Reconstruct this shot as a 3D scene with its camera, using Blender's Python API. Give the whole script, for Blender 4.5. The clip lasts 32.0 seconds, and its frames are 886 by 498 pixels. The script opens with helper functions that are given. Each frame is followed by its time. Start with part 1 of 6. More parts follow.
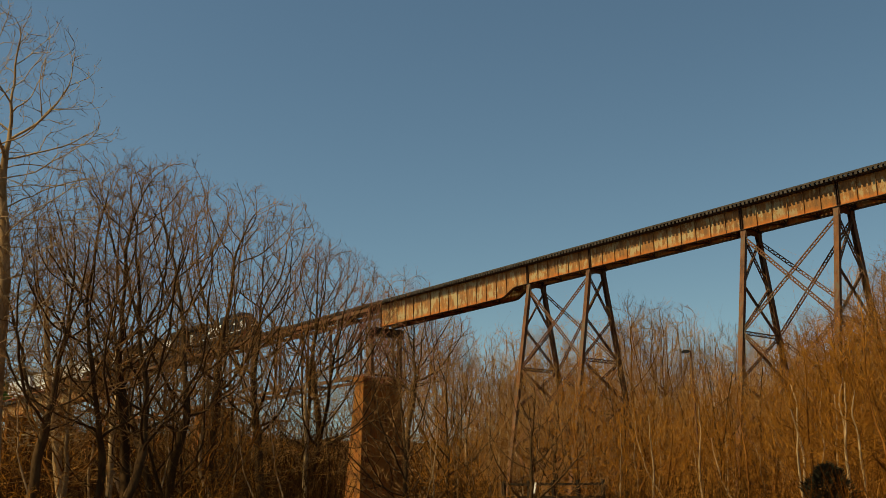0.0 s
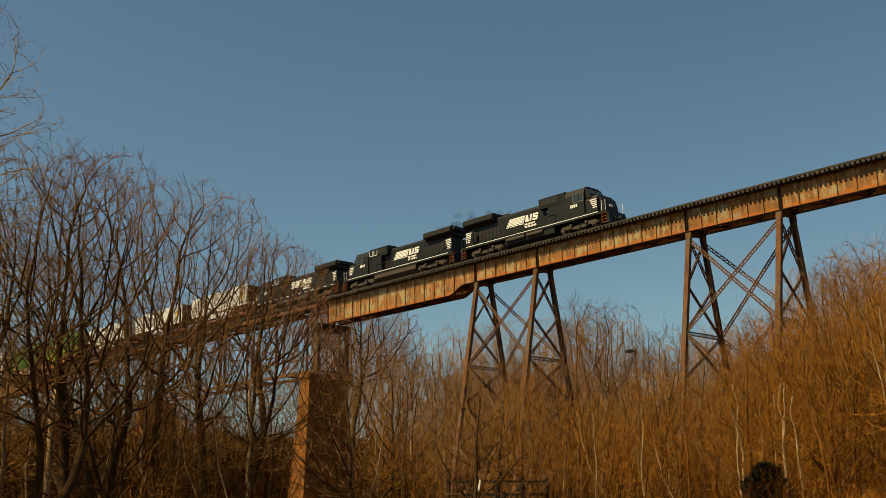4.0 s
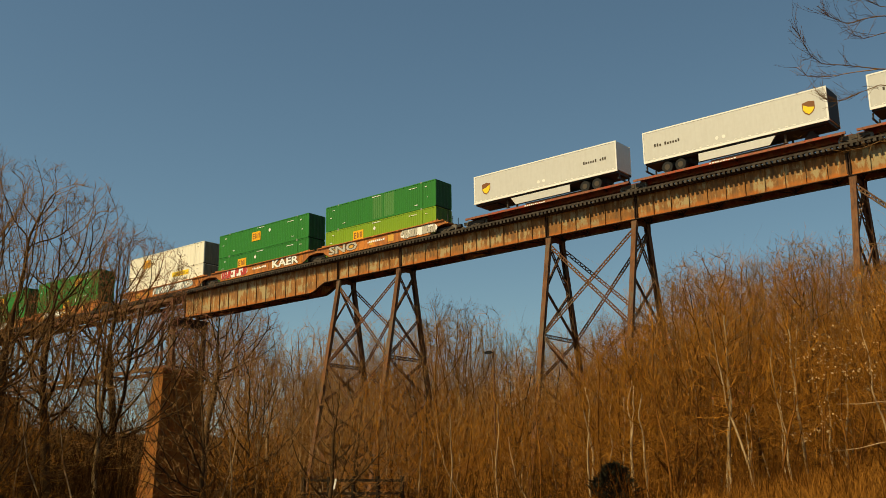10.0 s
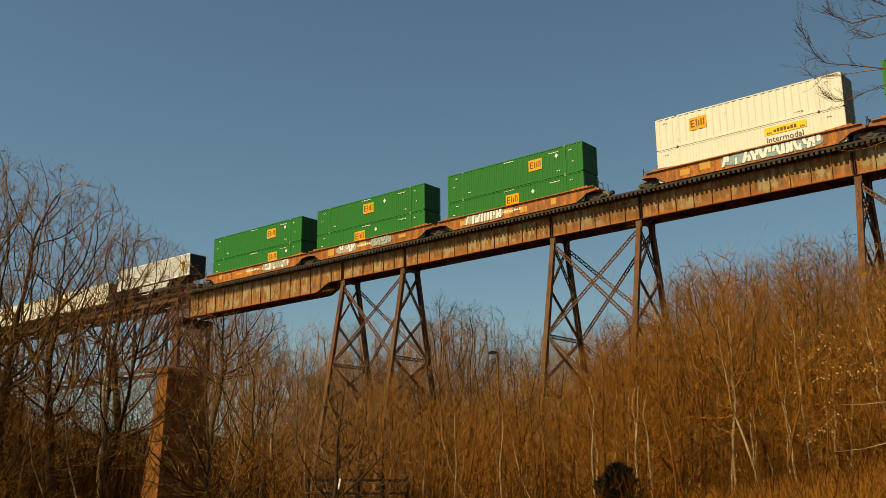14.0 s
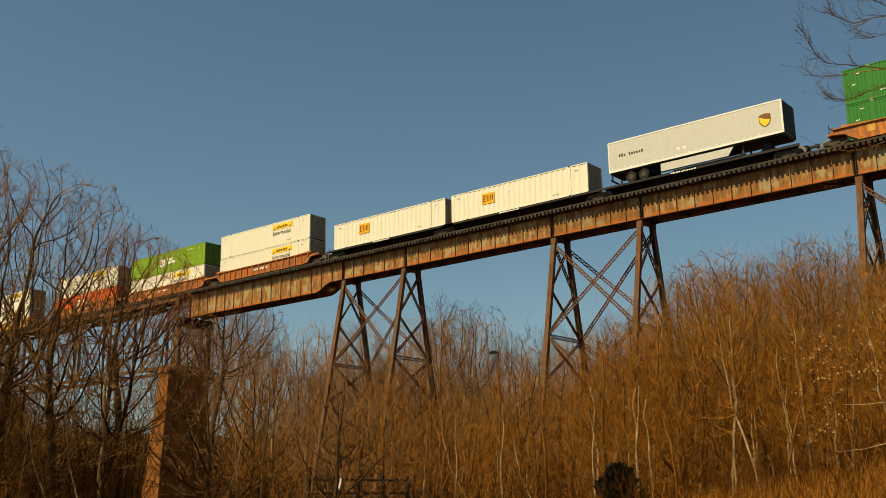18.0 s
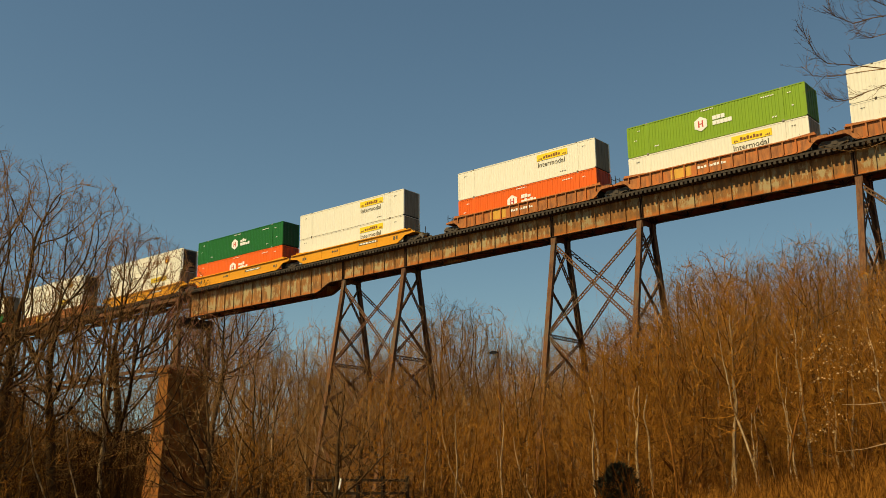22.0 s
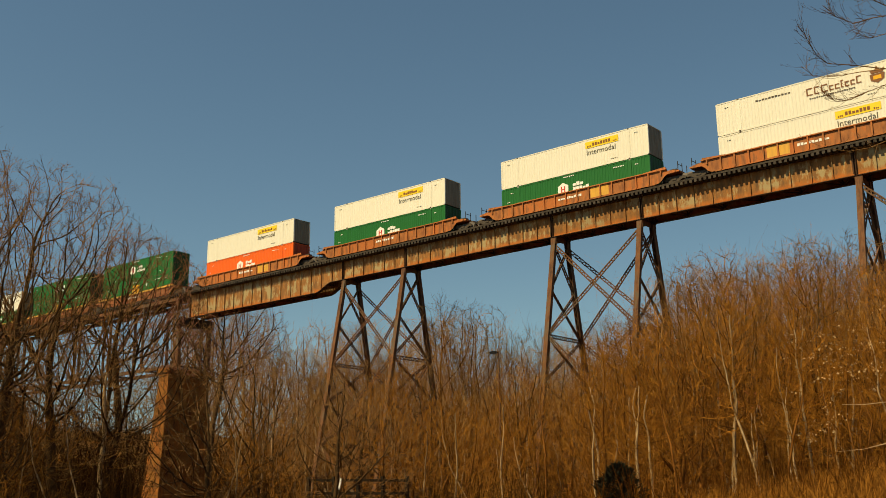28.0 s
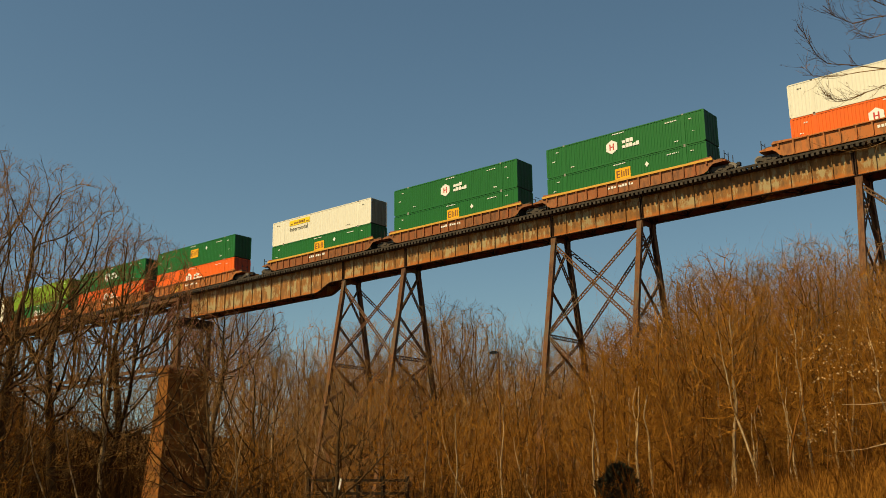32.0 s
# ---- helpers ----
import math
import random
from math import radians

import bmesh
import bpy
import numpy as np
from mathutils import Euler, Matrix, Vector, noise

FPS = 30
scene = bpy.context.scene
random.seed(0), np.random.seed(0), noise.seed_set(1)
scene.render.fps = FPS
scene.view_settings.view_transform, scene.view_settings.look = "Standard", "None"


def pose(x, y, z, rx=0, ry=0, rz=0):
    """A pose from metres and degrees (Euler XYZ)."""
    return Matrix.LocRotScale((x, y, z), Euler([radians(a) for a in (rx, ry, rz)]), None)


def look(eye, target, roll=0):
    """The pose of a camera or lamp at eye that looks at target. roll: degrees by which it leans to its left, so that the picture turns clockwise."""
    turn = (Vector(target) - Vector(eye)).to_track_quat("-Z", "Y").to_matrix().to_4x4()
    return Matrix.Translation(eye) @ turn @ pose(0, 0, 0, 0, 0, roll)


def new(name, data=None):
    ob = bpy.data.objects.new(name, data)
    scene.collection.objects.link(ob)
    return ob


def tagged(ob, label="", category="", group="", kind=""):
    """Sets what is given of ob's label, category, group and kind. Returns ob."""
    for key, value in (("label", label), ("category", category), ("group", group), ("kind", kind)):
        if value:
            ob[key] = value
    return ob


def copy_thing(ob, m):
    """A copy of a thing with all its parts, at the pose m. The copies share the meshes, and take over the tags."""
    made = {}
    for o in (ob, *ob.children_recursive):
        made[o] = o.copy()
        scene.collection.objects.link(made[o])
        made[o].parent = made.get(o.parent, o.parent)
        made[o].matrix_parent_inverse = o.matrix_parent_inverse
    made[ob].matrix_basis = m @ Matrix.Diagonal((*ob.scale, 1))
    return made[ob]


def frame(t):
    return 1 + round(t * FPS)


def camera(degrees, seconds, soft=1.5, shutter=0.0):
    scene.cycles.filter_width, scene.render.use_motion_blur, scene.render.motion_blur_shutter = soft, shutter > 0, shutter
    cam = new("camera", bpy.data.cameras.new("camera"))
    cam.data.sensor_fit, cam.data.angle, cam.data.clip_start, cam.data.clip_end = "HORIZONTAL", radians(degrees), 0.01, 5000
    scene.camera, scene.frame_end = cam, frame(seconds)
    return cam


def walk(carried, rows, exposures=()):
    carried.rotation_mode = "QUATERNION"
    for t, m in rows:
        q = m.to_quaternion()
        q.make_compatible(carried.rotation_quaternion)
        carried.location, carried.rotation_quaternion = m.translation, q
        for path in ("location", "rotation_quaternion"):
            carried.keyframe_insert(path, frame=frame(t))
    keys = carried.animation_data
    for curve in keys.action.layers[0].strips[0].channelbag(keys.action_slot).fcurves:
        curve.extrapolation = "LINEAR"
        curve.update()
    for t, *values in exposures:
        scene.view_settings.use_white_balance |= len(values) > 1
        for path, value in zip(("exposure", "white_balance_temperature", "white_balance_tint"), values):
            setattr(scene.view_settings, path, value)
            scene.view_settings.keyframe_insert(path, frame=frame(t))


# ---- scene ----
cam = camera(47.35, 32.0, soft=0.9)
EYE = Vector((0.0, 0.0, 1.6))


def aim(yaw, pitch, roll):
    """The camera on its tripod: heading from north, tilt and lean, in degrees."""
    y, p = radians(yaw), radians(pitch)
    way = Vector((math.sin(y) * math.cos(p), math.cos(y) * math.cos(p), math.sin(p)))
    return look(EYE, EYE + way, roll)


TURNS = [(0, -50.35, 14.27, -0.95), (1, -50.40, 14.22, -0.95), (2, -50.40, 14.18, -0.95), (2.6, -50.38, 14.17, -0.94),
         (3, -50.21, 14.14, -0.87), (3.5, -49.22, 14.11, -0.81), (4.5, -44.90, 14.02, -0.74), (5.5, -40.37, 13.945, -0.70),
         (6, -39.50, 13.92, -0.74), (6.5, -39.29, 13.91, -0.76), (8, -39.34, 13.91, -0.75), (9.5, -39.36, 13.91, -0.75),
         (11, -39.48, 13.91, -0.73), (12.5, -39.59, 13.91, -0.68), (14.5, -39.65, 13.915, -0.69), (17, -39.685, 13.91, -0.66),
         (25, -39.685, 13.912, -0.66), (32, -39.687, 13.918, -0.66)]
walk(cam, [(t, aim(y, p, r)) for t, y, p, r in TURNS], exposures=[(0, 0.3, 6800, 5), (32, 0.3, 6800, 5)])

# ---- world and sun ----
SUN_EL, SUN_AZ = 52.0, 199.0
world = bpy.data.worlds.new("sky")
scene.world = world
world.use_nodes = True
wn = world.node_tree
sky = wn.nodes.new("ShaderNodeTexSky")
sky.sky_type = "NISHITA"
sky.sun_disc = False
sky.sun_elevation, sky.sun_rotation = radians(SUN_EL), radians(SUN_AZ)
sky.air_density, sky.dust_density, sky.ozone_density = 1.0, 0.4, 0.7
wn.nodes["Background"].inputs["Strength"].default_value = 0.070
tint = wn.nodes.new("ShaderNodeMix")
tint.data_type, tint.blend_type = "RGBA", "MULTIPLY"
tint.inputs[0].default_value, tint.inputs[7].default_value = 1.0, (0.86, 0.98, 0.925, 1)
wn.links.new(sky.outputs["Color"], tint.inputs[6])
wn.links.new(tint.outputs[2], wn.nodes["Background"].inputs["Color"])
sun_data = bpy.data.lights.new("sun", "SUN")
sun_data.energy, sun_data.angle, sun_data.color = 5.0, radians(0.6), (1.0, 0.80, 0.47)
sun = new("sun", sun_data)
to_sun = Vector((math.sin(radians(SUN_AZ)) * math.cos(radians(SUN_EL)), math.cos(radians(SUN_AZ)) * math.cos(radians(SUN_EL)), math.sin(radians(SUN_EL))))
sun.matrix_world = look(to_sun * 200, (0, 0, 0))

# ---- plan ----
RAIL = 27.7          # top of rail
YC = 77.8            # middle of the track
HALF = 1.0          # girders either side of the middle


def run(t):
    """How far the train has come along the track at t seconds."""
    d = t - 16
    return 19.49165 * d - 0.031506 * d * d + 0.00026051 * d ** 3


# ---- materials ----
def material(name, build):
    m = bpy.data.materials.new(name)
    m.use_nodes = True
    build(m.node_tree, m.node_tree.nodes["Principled BSDF"])
    return m


def ramp(nt, fac, stops):
    r = nt.nodes.new("ShaderNodeValToRGB")
    while len(r.color_ramp.elements) < len(stops):
        r.color_ramp.elements.new(0.5)
    for e, (p, c) in zip(r.color_ramp.elements, stops):
        e.position, e.color = p, (*c, 1)
    nt.links.new(fac, r.inputs[0])
    return r.outputs[0]


def noise_of(nt, scale, detail=4, stretch=(1, 1, 1), rough=0.6):
    co = nt.nodes.new("ShaderNodeTexCoord")
    mp = nt.nodes.new("ShaderNodeMapping")
    mp.inputs["Scale"].default_value = stretch
    nt.links.new(co.outputs["Object"], mp.inputs[0])
    n = nt.nodes.new("ShaderNodeTexNoise")
    n.inputs["Scale"].default_value, n.inputs["Detail"].default_value, n.inputs["Roughness"].default_value = scale, detail, rough
    nt.links.new(mp.outputs[0], n.inputs[0])
    return n.outputs[0]


def mix(nt, a, b, fac):
    m = nt.nodes.new("ShaderNodeMix")
    m.data_type = "RGBA"
    for sock, v in ((m.inputs[0], fac), (m.inputs[6], a), (m.inputs[7], b)):
        if isinstance(v, (tuple, float, int)):
            sock.default_value = (*v, 1) if isinstance(v, tuple) else v
        else:
            nt.links.new(v, sock)
    return m.outputs[2]


def bump(nt, bsdf, height, strength=0.3, dist=0.02):
    b = nt.nodes.new("ShaderNodeBump")
    b.inputs["Strength"].default_value, b.inputs["Distance"].default_value = strength, dist
    nt.links.new(height, b.inputs["Height"])
    nt.links.new(b.outputs[0], bsdf.inputs["Normal"])


def random_tint(nt, col, amount):
    info = nt.nodes.new("ShaderNodeObjectInfo")
    hsv = nt.nodes.new("ShaderNodeHueSaturation")
    mr = nt.nodes.new("ShaderNodeMapRange")
    mr.inputs[3].default_value, mr.inputs[4].default_value = 1 - amount, 1 + amount
    nt.links.new(info.outputs["Random"], mr.inputs[0])
    nt.links.new(mr.outputs[0], hsv.inputs["Value"])
    nt.links.new(col, hsv.inputs["Color"])
    return hsv.outputs[0]


def painted(name, col, rough=0.45, dirt=0.35, dirt_col=(0.10, 0.075, 0.05), streak=True, metal=0.0):
    """Sheet paint with run-down dirt and fine mottling."""
    def b(nt, p):
        fine = noise_of(nt, 3.0, 6)
        run_ = noise_of(nt, 1.6, 5, (2.5, 2.5, 0.35) if streak else (1, 1, 1))
        base = mix(nt, col, tuple(c * 0.86 for c in col), fine)
        f = ramp(nt, run_, [(0.42, (0, 0, 0)), (0.78, (dirt, dirt, dirt))])
        c = mix(nt, base, dirt_col, f)
        nt.links.new(random_tint(nt, c, 0.04), p.inputs["Base Color"])
        p.inputs["Roughness"].default_value, p.inputs["Metallic"].default_value = rough, metal
        p.inputs["Specular IOR Level"].default_value = 0.25
        bump(nt, p, fine, 0.08, 0.01)
    return material(name, b)


def rusty(name, paint, rust_a, rust_b, amount=0.5, rough=0.75, foot=None):
    def b(nt, p):
        big = noise_of(nt, 0.55, 6, (1, 1, 1), 0.7)
        run_ = noise_of(nt, 2.2, 6, (1.2, 1.2, 0.3), 0.65)
        fine = noise_of(nt, 14, 5)
        rust = mix(nt, rust_a, rust_b, ramp(nt, run_, [(0.35, (0, 0, 0)), (0.68, (1, 1, 1))]))
        m = nt.nodes.new("ShaderNodeMath")
        m.operation = "ADD"
        nt.links.new(big, m.inputs[0])
        nt.links.new(run_, m.inputs[1])
        f = ramp(nt, m.outputs[0], [(1.07 - 0.35 * amount, (0, 0, 0)), (1.40 - 0.35 * amount, (1, 1, 1))])
        c = mix(nt, mix(nt, paint, tuple(v * 0.7 for v in paint), fine), rust, f)
        if foot:
            # rust that creeps up from the bottom edge, and stains run down from the top
            co, sep = nt.nodes.new("ShaderNodeTexCoord"), nt.nodes.new("ShaderNodeSeparateXYZ")
            nt.links.new(co.outputs["Object"], sep.inputs[0])
            mr, mu = nt.nodes.new("ShaderNodeMapRange"), nt.nodes.new("ShaderNodeMath")
            mr.inputs[1].default_value, mr.inputs[2].default_value, mr.inputs[3].default_value, mr.inputs[4].default_value = foot, foot + 0.85, 1.0, 0.0
            nt.links.new(sep.outputs["Z"], mr.inputs[0])
            mu.operation = "MULTIPLY"
            nt.links.new(mr.outputs[0], mu.inputs[0])
            nt.links.new(noise_of(nt, 1.3, 6, (1, 1, 0.8), 0.7), mu.inputs[1])
            c = mix(nt, c, (0.40, 0.12, 0.02), ramp(nt, mu.outputs[0], [(0.22, (0, 0, 0)), (0.48, (0.95, 0.95, 0.95))]))
        nt.links.new(random_tint(nt, c, 0.12), p.inputs["Base Color"])
        p.inputs["Roughness"].default_value = rough
        p.inputs["Specular IOR Level"].default_value = 0.15
        bump(nt, p, fine, 0.25, 0.02)
    return material(name, b)


def plain(name, col, rough=0.6, metal=0.0, var=0.2):
    def b(nt, p):
        n = noise_of(nt, 6, 5)
        c = mix(nt, col, tuple(v * (1 - var) for v in col), n)
        nt.links.new(c, p.inputs["Base Color"])
        p.inputs["Roughness"].default_value, p.inputs["Metallic"].default_value = rough, metal
        p.inputs["Specular IOR Level"].default_value = 0.5 if rough < 0.3 else 0.2
    return material(name, b)


def bark(name, a, b_, vary=0.25):
    def b(nt, p):
        n = noise_of(nt, 2.5, 5, (1, 1, 0.3))
        fine = noise_of(nt, 18, 4, (1, 1, 0.2))
        c = mix(nt, mix(nt, a, b_, ramp(nt, n, [(0.35, (0, 0, 0)), (0.65, (1, 1, 1))])), tuple(v * 0.55 for v in a), ramp(nt, fine, [(0.5, (0, 0, 0)), (0.75, (0.7, 0.7, 0.7))]))
        nt.links.new(random_tint(nt, c, vary), p.inputs["Base Color"])
        p.inputs["Roughness"].default_value = 0.9
        p.inputs["Specular IOR Level"].default_value = 0.04
        bump(nt, p, fine, 0.5, 0.02)
    return material(name, b)


M = {}
M["girder"] = rusty("weathered girder steel", (0.38, 0.285, 0.14), (0.36, 0.15, 0.035), (0.13, 0.07, 0.03), 0.50, 0.75, RAIL - 2.45)
M["girder_deep"] = rusty("weathered deep girder steel", (0.38, 0.29, 0.145), (0.38, 0.16, 0.04), (0.15, 0.08, 0.035), 0.45, 0.75, RAIL - 3.35)
# much darker than the web steel: shade under the deck put into the colour
M["flange"] = rusty("rusted girder steel darkened for shade", (0.045, 0.032, 0.022), (0.10, 0.045, 0.02), (0.03, 0.018, 0.012), 0.4)
M["tower"] = rusty("rusted tower steel", (0.125, 0.088, 0.055), (0.19, 0.075, 0.025), (0.06, 0.032, 0.02), 0.65)
M["rail"] = plain("rail steel", (0.16, 0.10, 0.07), 0.5, 0.6)
M["tie"] = bark("creosoted timber", (0.045, 0.037, 0.03), (0.085, 0.07, 0.055), 0.35)
M["stone"] = rusty("weathered pier masonry", (0.25, 0.105, 0.022), (0.32, 0.10, 0.014), (0.09, 0.042, 0.014), 0.35, 0.95)
M["white"] = painted("white container paint", (0.80, 0.76, 0.63), 0.55, 0.12, (0.45, 0.36, 0.22))
M["trailer"] = painted("pale grey trailer skin", (0.60, 0.59, 0.55), 0.4, 0.15, (0.3, 0.25, 0.18))
M["green"] = painted("green container paint", (0.028, 0.19, 0.022), 0.5, 0.2, (0.03, 0.10, 0.025))
M["hubgreen"] = painted("deep green container paint", (0.012, 0.135, 0.022), 0.5, 0.15, (0.02, 0.08, 0.02))
M["lime"] = painted("lime green container paint", (0.205, 0.335, 0.013), 0.5, 0.2, (0.10, 0.2, 0.02))
M["orange"] = painted("orange red container paint", (0.84, 0.135, 0.010), 0.5, 0.12, (0.5, 0.07, 0.015))
M["ends"] = plain("grey container casting steel", (0.30, 0.28, 0.24), 0.6)
M["dark"] = plain("black underframe", (0.025, 0.022, 0.02), 0.65)
M["wellorange"] = rusty("faded orange well car paint", (0.60, 0.215, 0.04), (0.44, 0.15, 0.035), (0.22, 0.09, 0.035), 0.42, 0.6)
M["wellyellow"] = painted("yellow well car paint", (0.74, 0.32, 0.012), 0.5, 0.16, (0.36, 0.15, 0.02))
M["wellred"] = rusty("oxide red well car paint", (0.52, 0.165, 0.042), (0.48, 0.18, 0.05), (0.20, 0.075, 0.03), 0.28, 0.6)
M["wellbrown"] = rusty("brown well car paint", (0.33, 0.11, 0.04), (0.36, 0.14, 0.05), (0.14, 0.06, 0.03), 0.3, 0.65)
M["yellowtop"] = painted("yellow top chord paint", (0.68, 0.36, 0.05), 0.5, 0.35, (0.3, 0.15, 0.05))
M["spinered"] = rusty("red spine car paint", (0.40, 0.08, 0.035), (0.36, 0.13, 0.06), (0.15, 0.06, 0.04), 0.3, 0.6)
M["loco"] = painted("black locomotive paint", (0.009, 0.009, 0.0075), 0.55, 0.45, (0.024, 0.020, 0.013))
M["grime"] = plain("grimy grey running gear", (0.075, 0.058, 0.042), 0.75)
M["glass"] = plain("dark cab glass", (0.03, 0.04, 0.045), 0.08)
M["mark"] = plain("white marking", (0.82, 0.80, 0.74), 0.5, 0, 0.08)
M["yellow"] = plain("yellow marking", (0.85, 0.60, 0.03), 0.5, 0, 0.08)
M["ink"] = plain("dark lettering", (0.10, 0.095, 0.07), 0.6)
M["brown"] = plain("brown marking", (0.22, 0.09, 0.03), 0.5)
M["red"] = plain("red marking", (0.55, 0.05, 0.04), 0.5)
M["blue"] = plain("pale blue spray paint", (0.30, 0.42, 0.45), 0.7)
M["tyre"] = plain("tyre rubber", (0.02, 0.02, 0.02), 0.85)
M["steel"] = plain("dull wheel steel", (0.20, 0.17, 0.14), 0.55, 0.5)
M["bark_dark"] = bark("dark grey-brown bark", (0.050, 0.027, 0.011), (0.085, 0.048, 0.020))
M["bark_brown"] = bark("brown sapling bark", (0.10, 0.037, 0.007), (0.21, 0.085, 0.018), 0.4)
# stem colour kept very dark to paint in the shade between trees
M["thicket"] = bark("brown thicket stems darkened for wood shade", (0.045, 0.014, 0.0015), (0.115, 0.04, 0.004), 0.0)
M["bark_pale"] = bark("pale bark", (0.46, 0.32, 0.17), (0.22, 0.125, 0.05))
M["twig"] = bark("brown twigs", (0.17, 0.068, 0.010), (0.28, 0.13, 0.026), 0.4)
M["twig_tan"] = bark("tan crown twigs", (0.26, 0.130, 0.036), (0.36, 0.195, 0.065), 0.45)
M["twig_gold"] = bark("golden-brown twigs", (0.22, 0.085, 0.009), (0.33, 0.142, 0.022), 0.35)
M["twig_dark"] = bark("dark twigs", (0.16, 0.082, 0.028), (0.27, 0.15, 0.06), 0.3)
M["twig_red"] = bark("reddish budding twigs", (0.27, 0.115, 0.07), (0.20, 0.10, 0.055), 0.2)
M["twig_pale"] = bark("pale grey-tan twigs", (0.40, 0.29, 0.16), (0.28, 0.18, 0.09), 0.2)
M["leaf"] = plain("dry tan leaves", (0.50, 0.32, 0.14), 0.8)
M["leaf_red"] = plain("rusty dry leaves", (0.45, 0.14, 0.05), 0.8)
M["straw"] = bark("dry straw weeds", (0.23, 0.090, 0.012), (0.34, 0.145, 0.024), 0.2)
M["cedar"] = plain("dark evergreen foliage", (0.024, 0.021, 0.008), 0.9, 0, 0.5)
# end colours darkened for the shade on the +x side, on top of grime
M["end_grime_shade"] = painted("grimy container end, shade painted in", (0.20, 0.17, 0.115), 0.6, 0.7, (0.06, 0.048, 0.03))
# darkest stems: shade under the trees is put into this colour
M["brush"] = bark("brush stems darkened for wood shade", (0.022, 0.009, 0.002), (0.065, 0.027, 0.005), 0.0)
for key_, col_ in (("green", (0.014, 0.085, 0.012)), ("hubgreen", (0.008, 0.065, 0.012)), ("lime", (0.07, 0.16, 0.01)), ("orange", (0.38, 0.045, 0.006))):
    M["end_" + key_] = painted("grimy %s container end" % key_, col_, 0.6, 0.75, (0.018, 0.016, 0.010))
M["empyellow"] = plain("amber marking", (0.80, 0.40, 0.015), 0.5, 0, 0.1)
M["palegreen"] = painted("faded green container paint", (0.085, 0.235, 0.055), 0.5, 0.2, (0.04, 0.12, 0.03))
M["silver"] = plain("silver spray paint", (0.52, 0.47, 0.38), 0.6, 0, 0.3)


def smoky(nt, p):
    p.inputs["Base Color"].default_value = (0.02, 0.02, 0.02, 1)
    p.inputs["Roughness"].default_value = 1.0
    p.inputs["Specular IOR Level"].default_value = 0.0
    p.inputs["Alpha"].default_value = 0.085


M["smoke"] = material("thin exhaust smoke", smoky)
M["fence"] = bark("weathered fence timber", (0.035, 0.024, 0.014), (0.06, 0.042, 0.025))


def soil(nt, p):
    n = noise_of(nt, 0.15, 6)
    f = noise_of(nt, 3.0, 6)
    c = mix(nt, mix(nt, (0.075, 0.033, 0.009), (0.12, 0.055, 0.015), n), (0.05, 0.024, 0.008), ramp(nt, f, [(0.45, (0, 0, 0)), (0.7, (1, 1, 1))]))
    nt.links.new(c, p.inputs["Base Color"])
    p.inputs["Roughness"].default_value = 0.95
    p.inputs["Specular IOR Level"].default_value = 0.05
    bump(nt, p, f, 0.6, 0.1)


M["ground"] = material("leaf litter", soil)


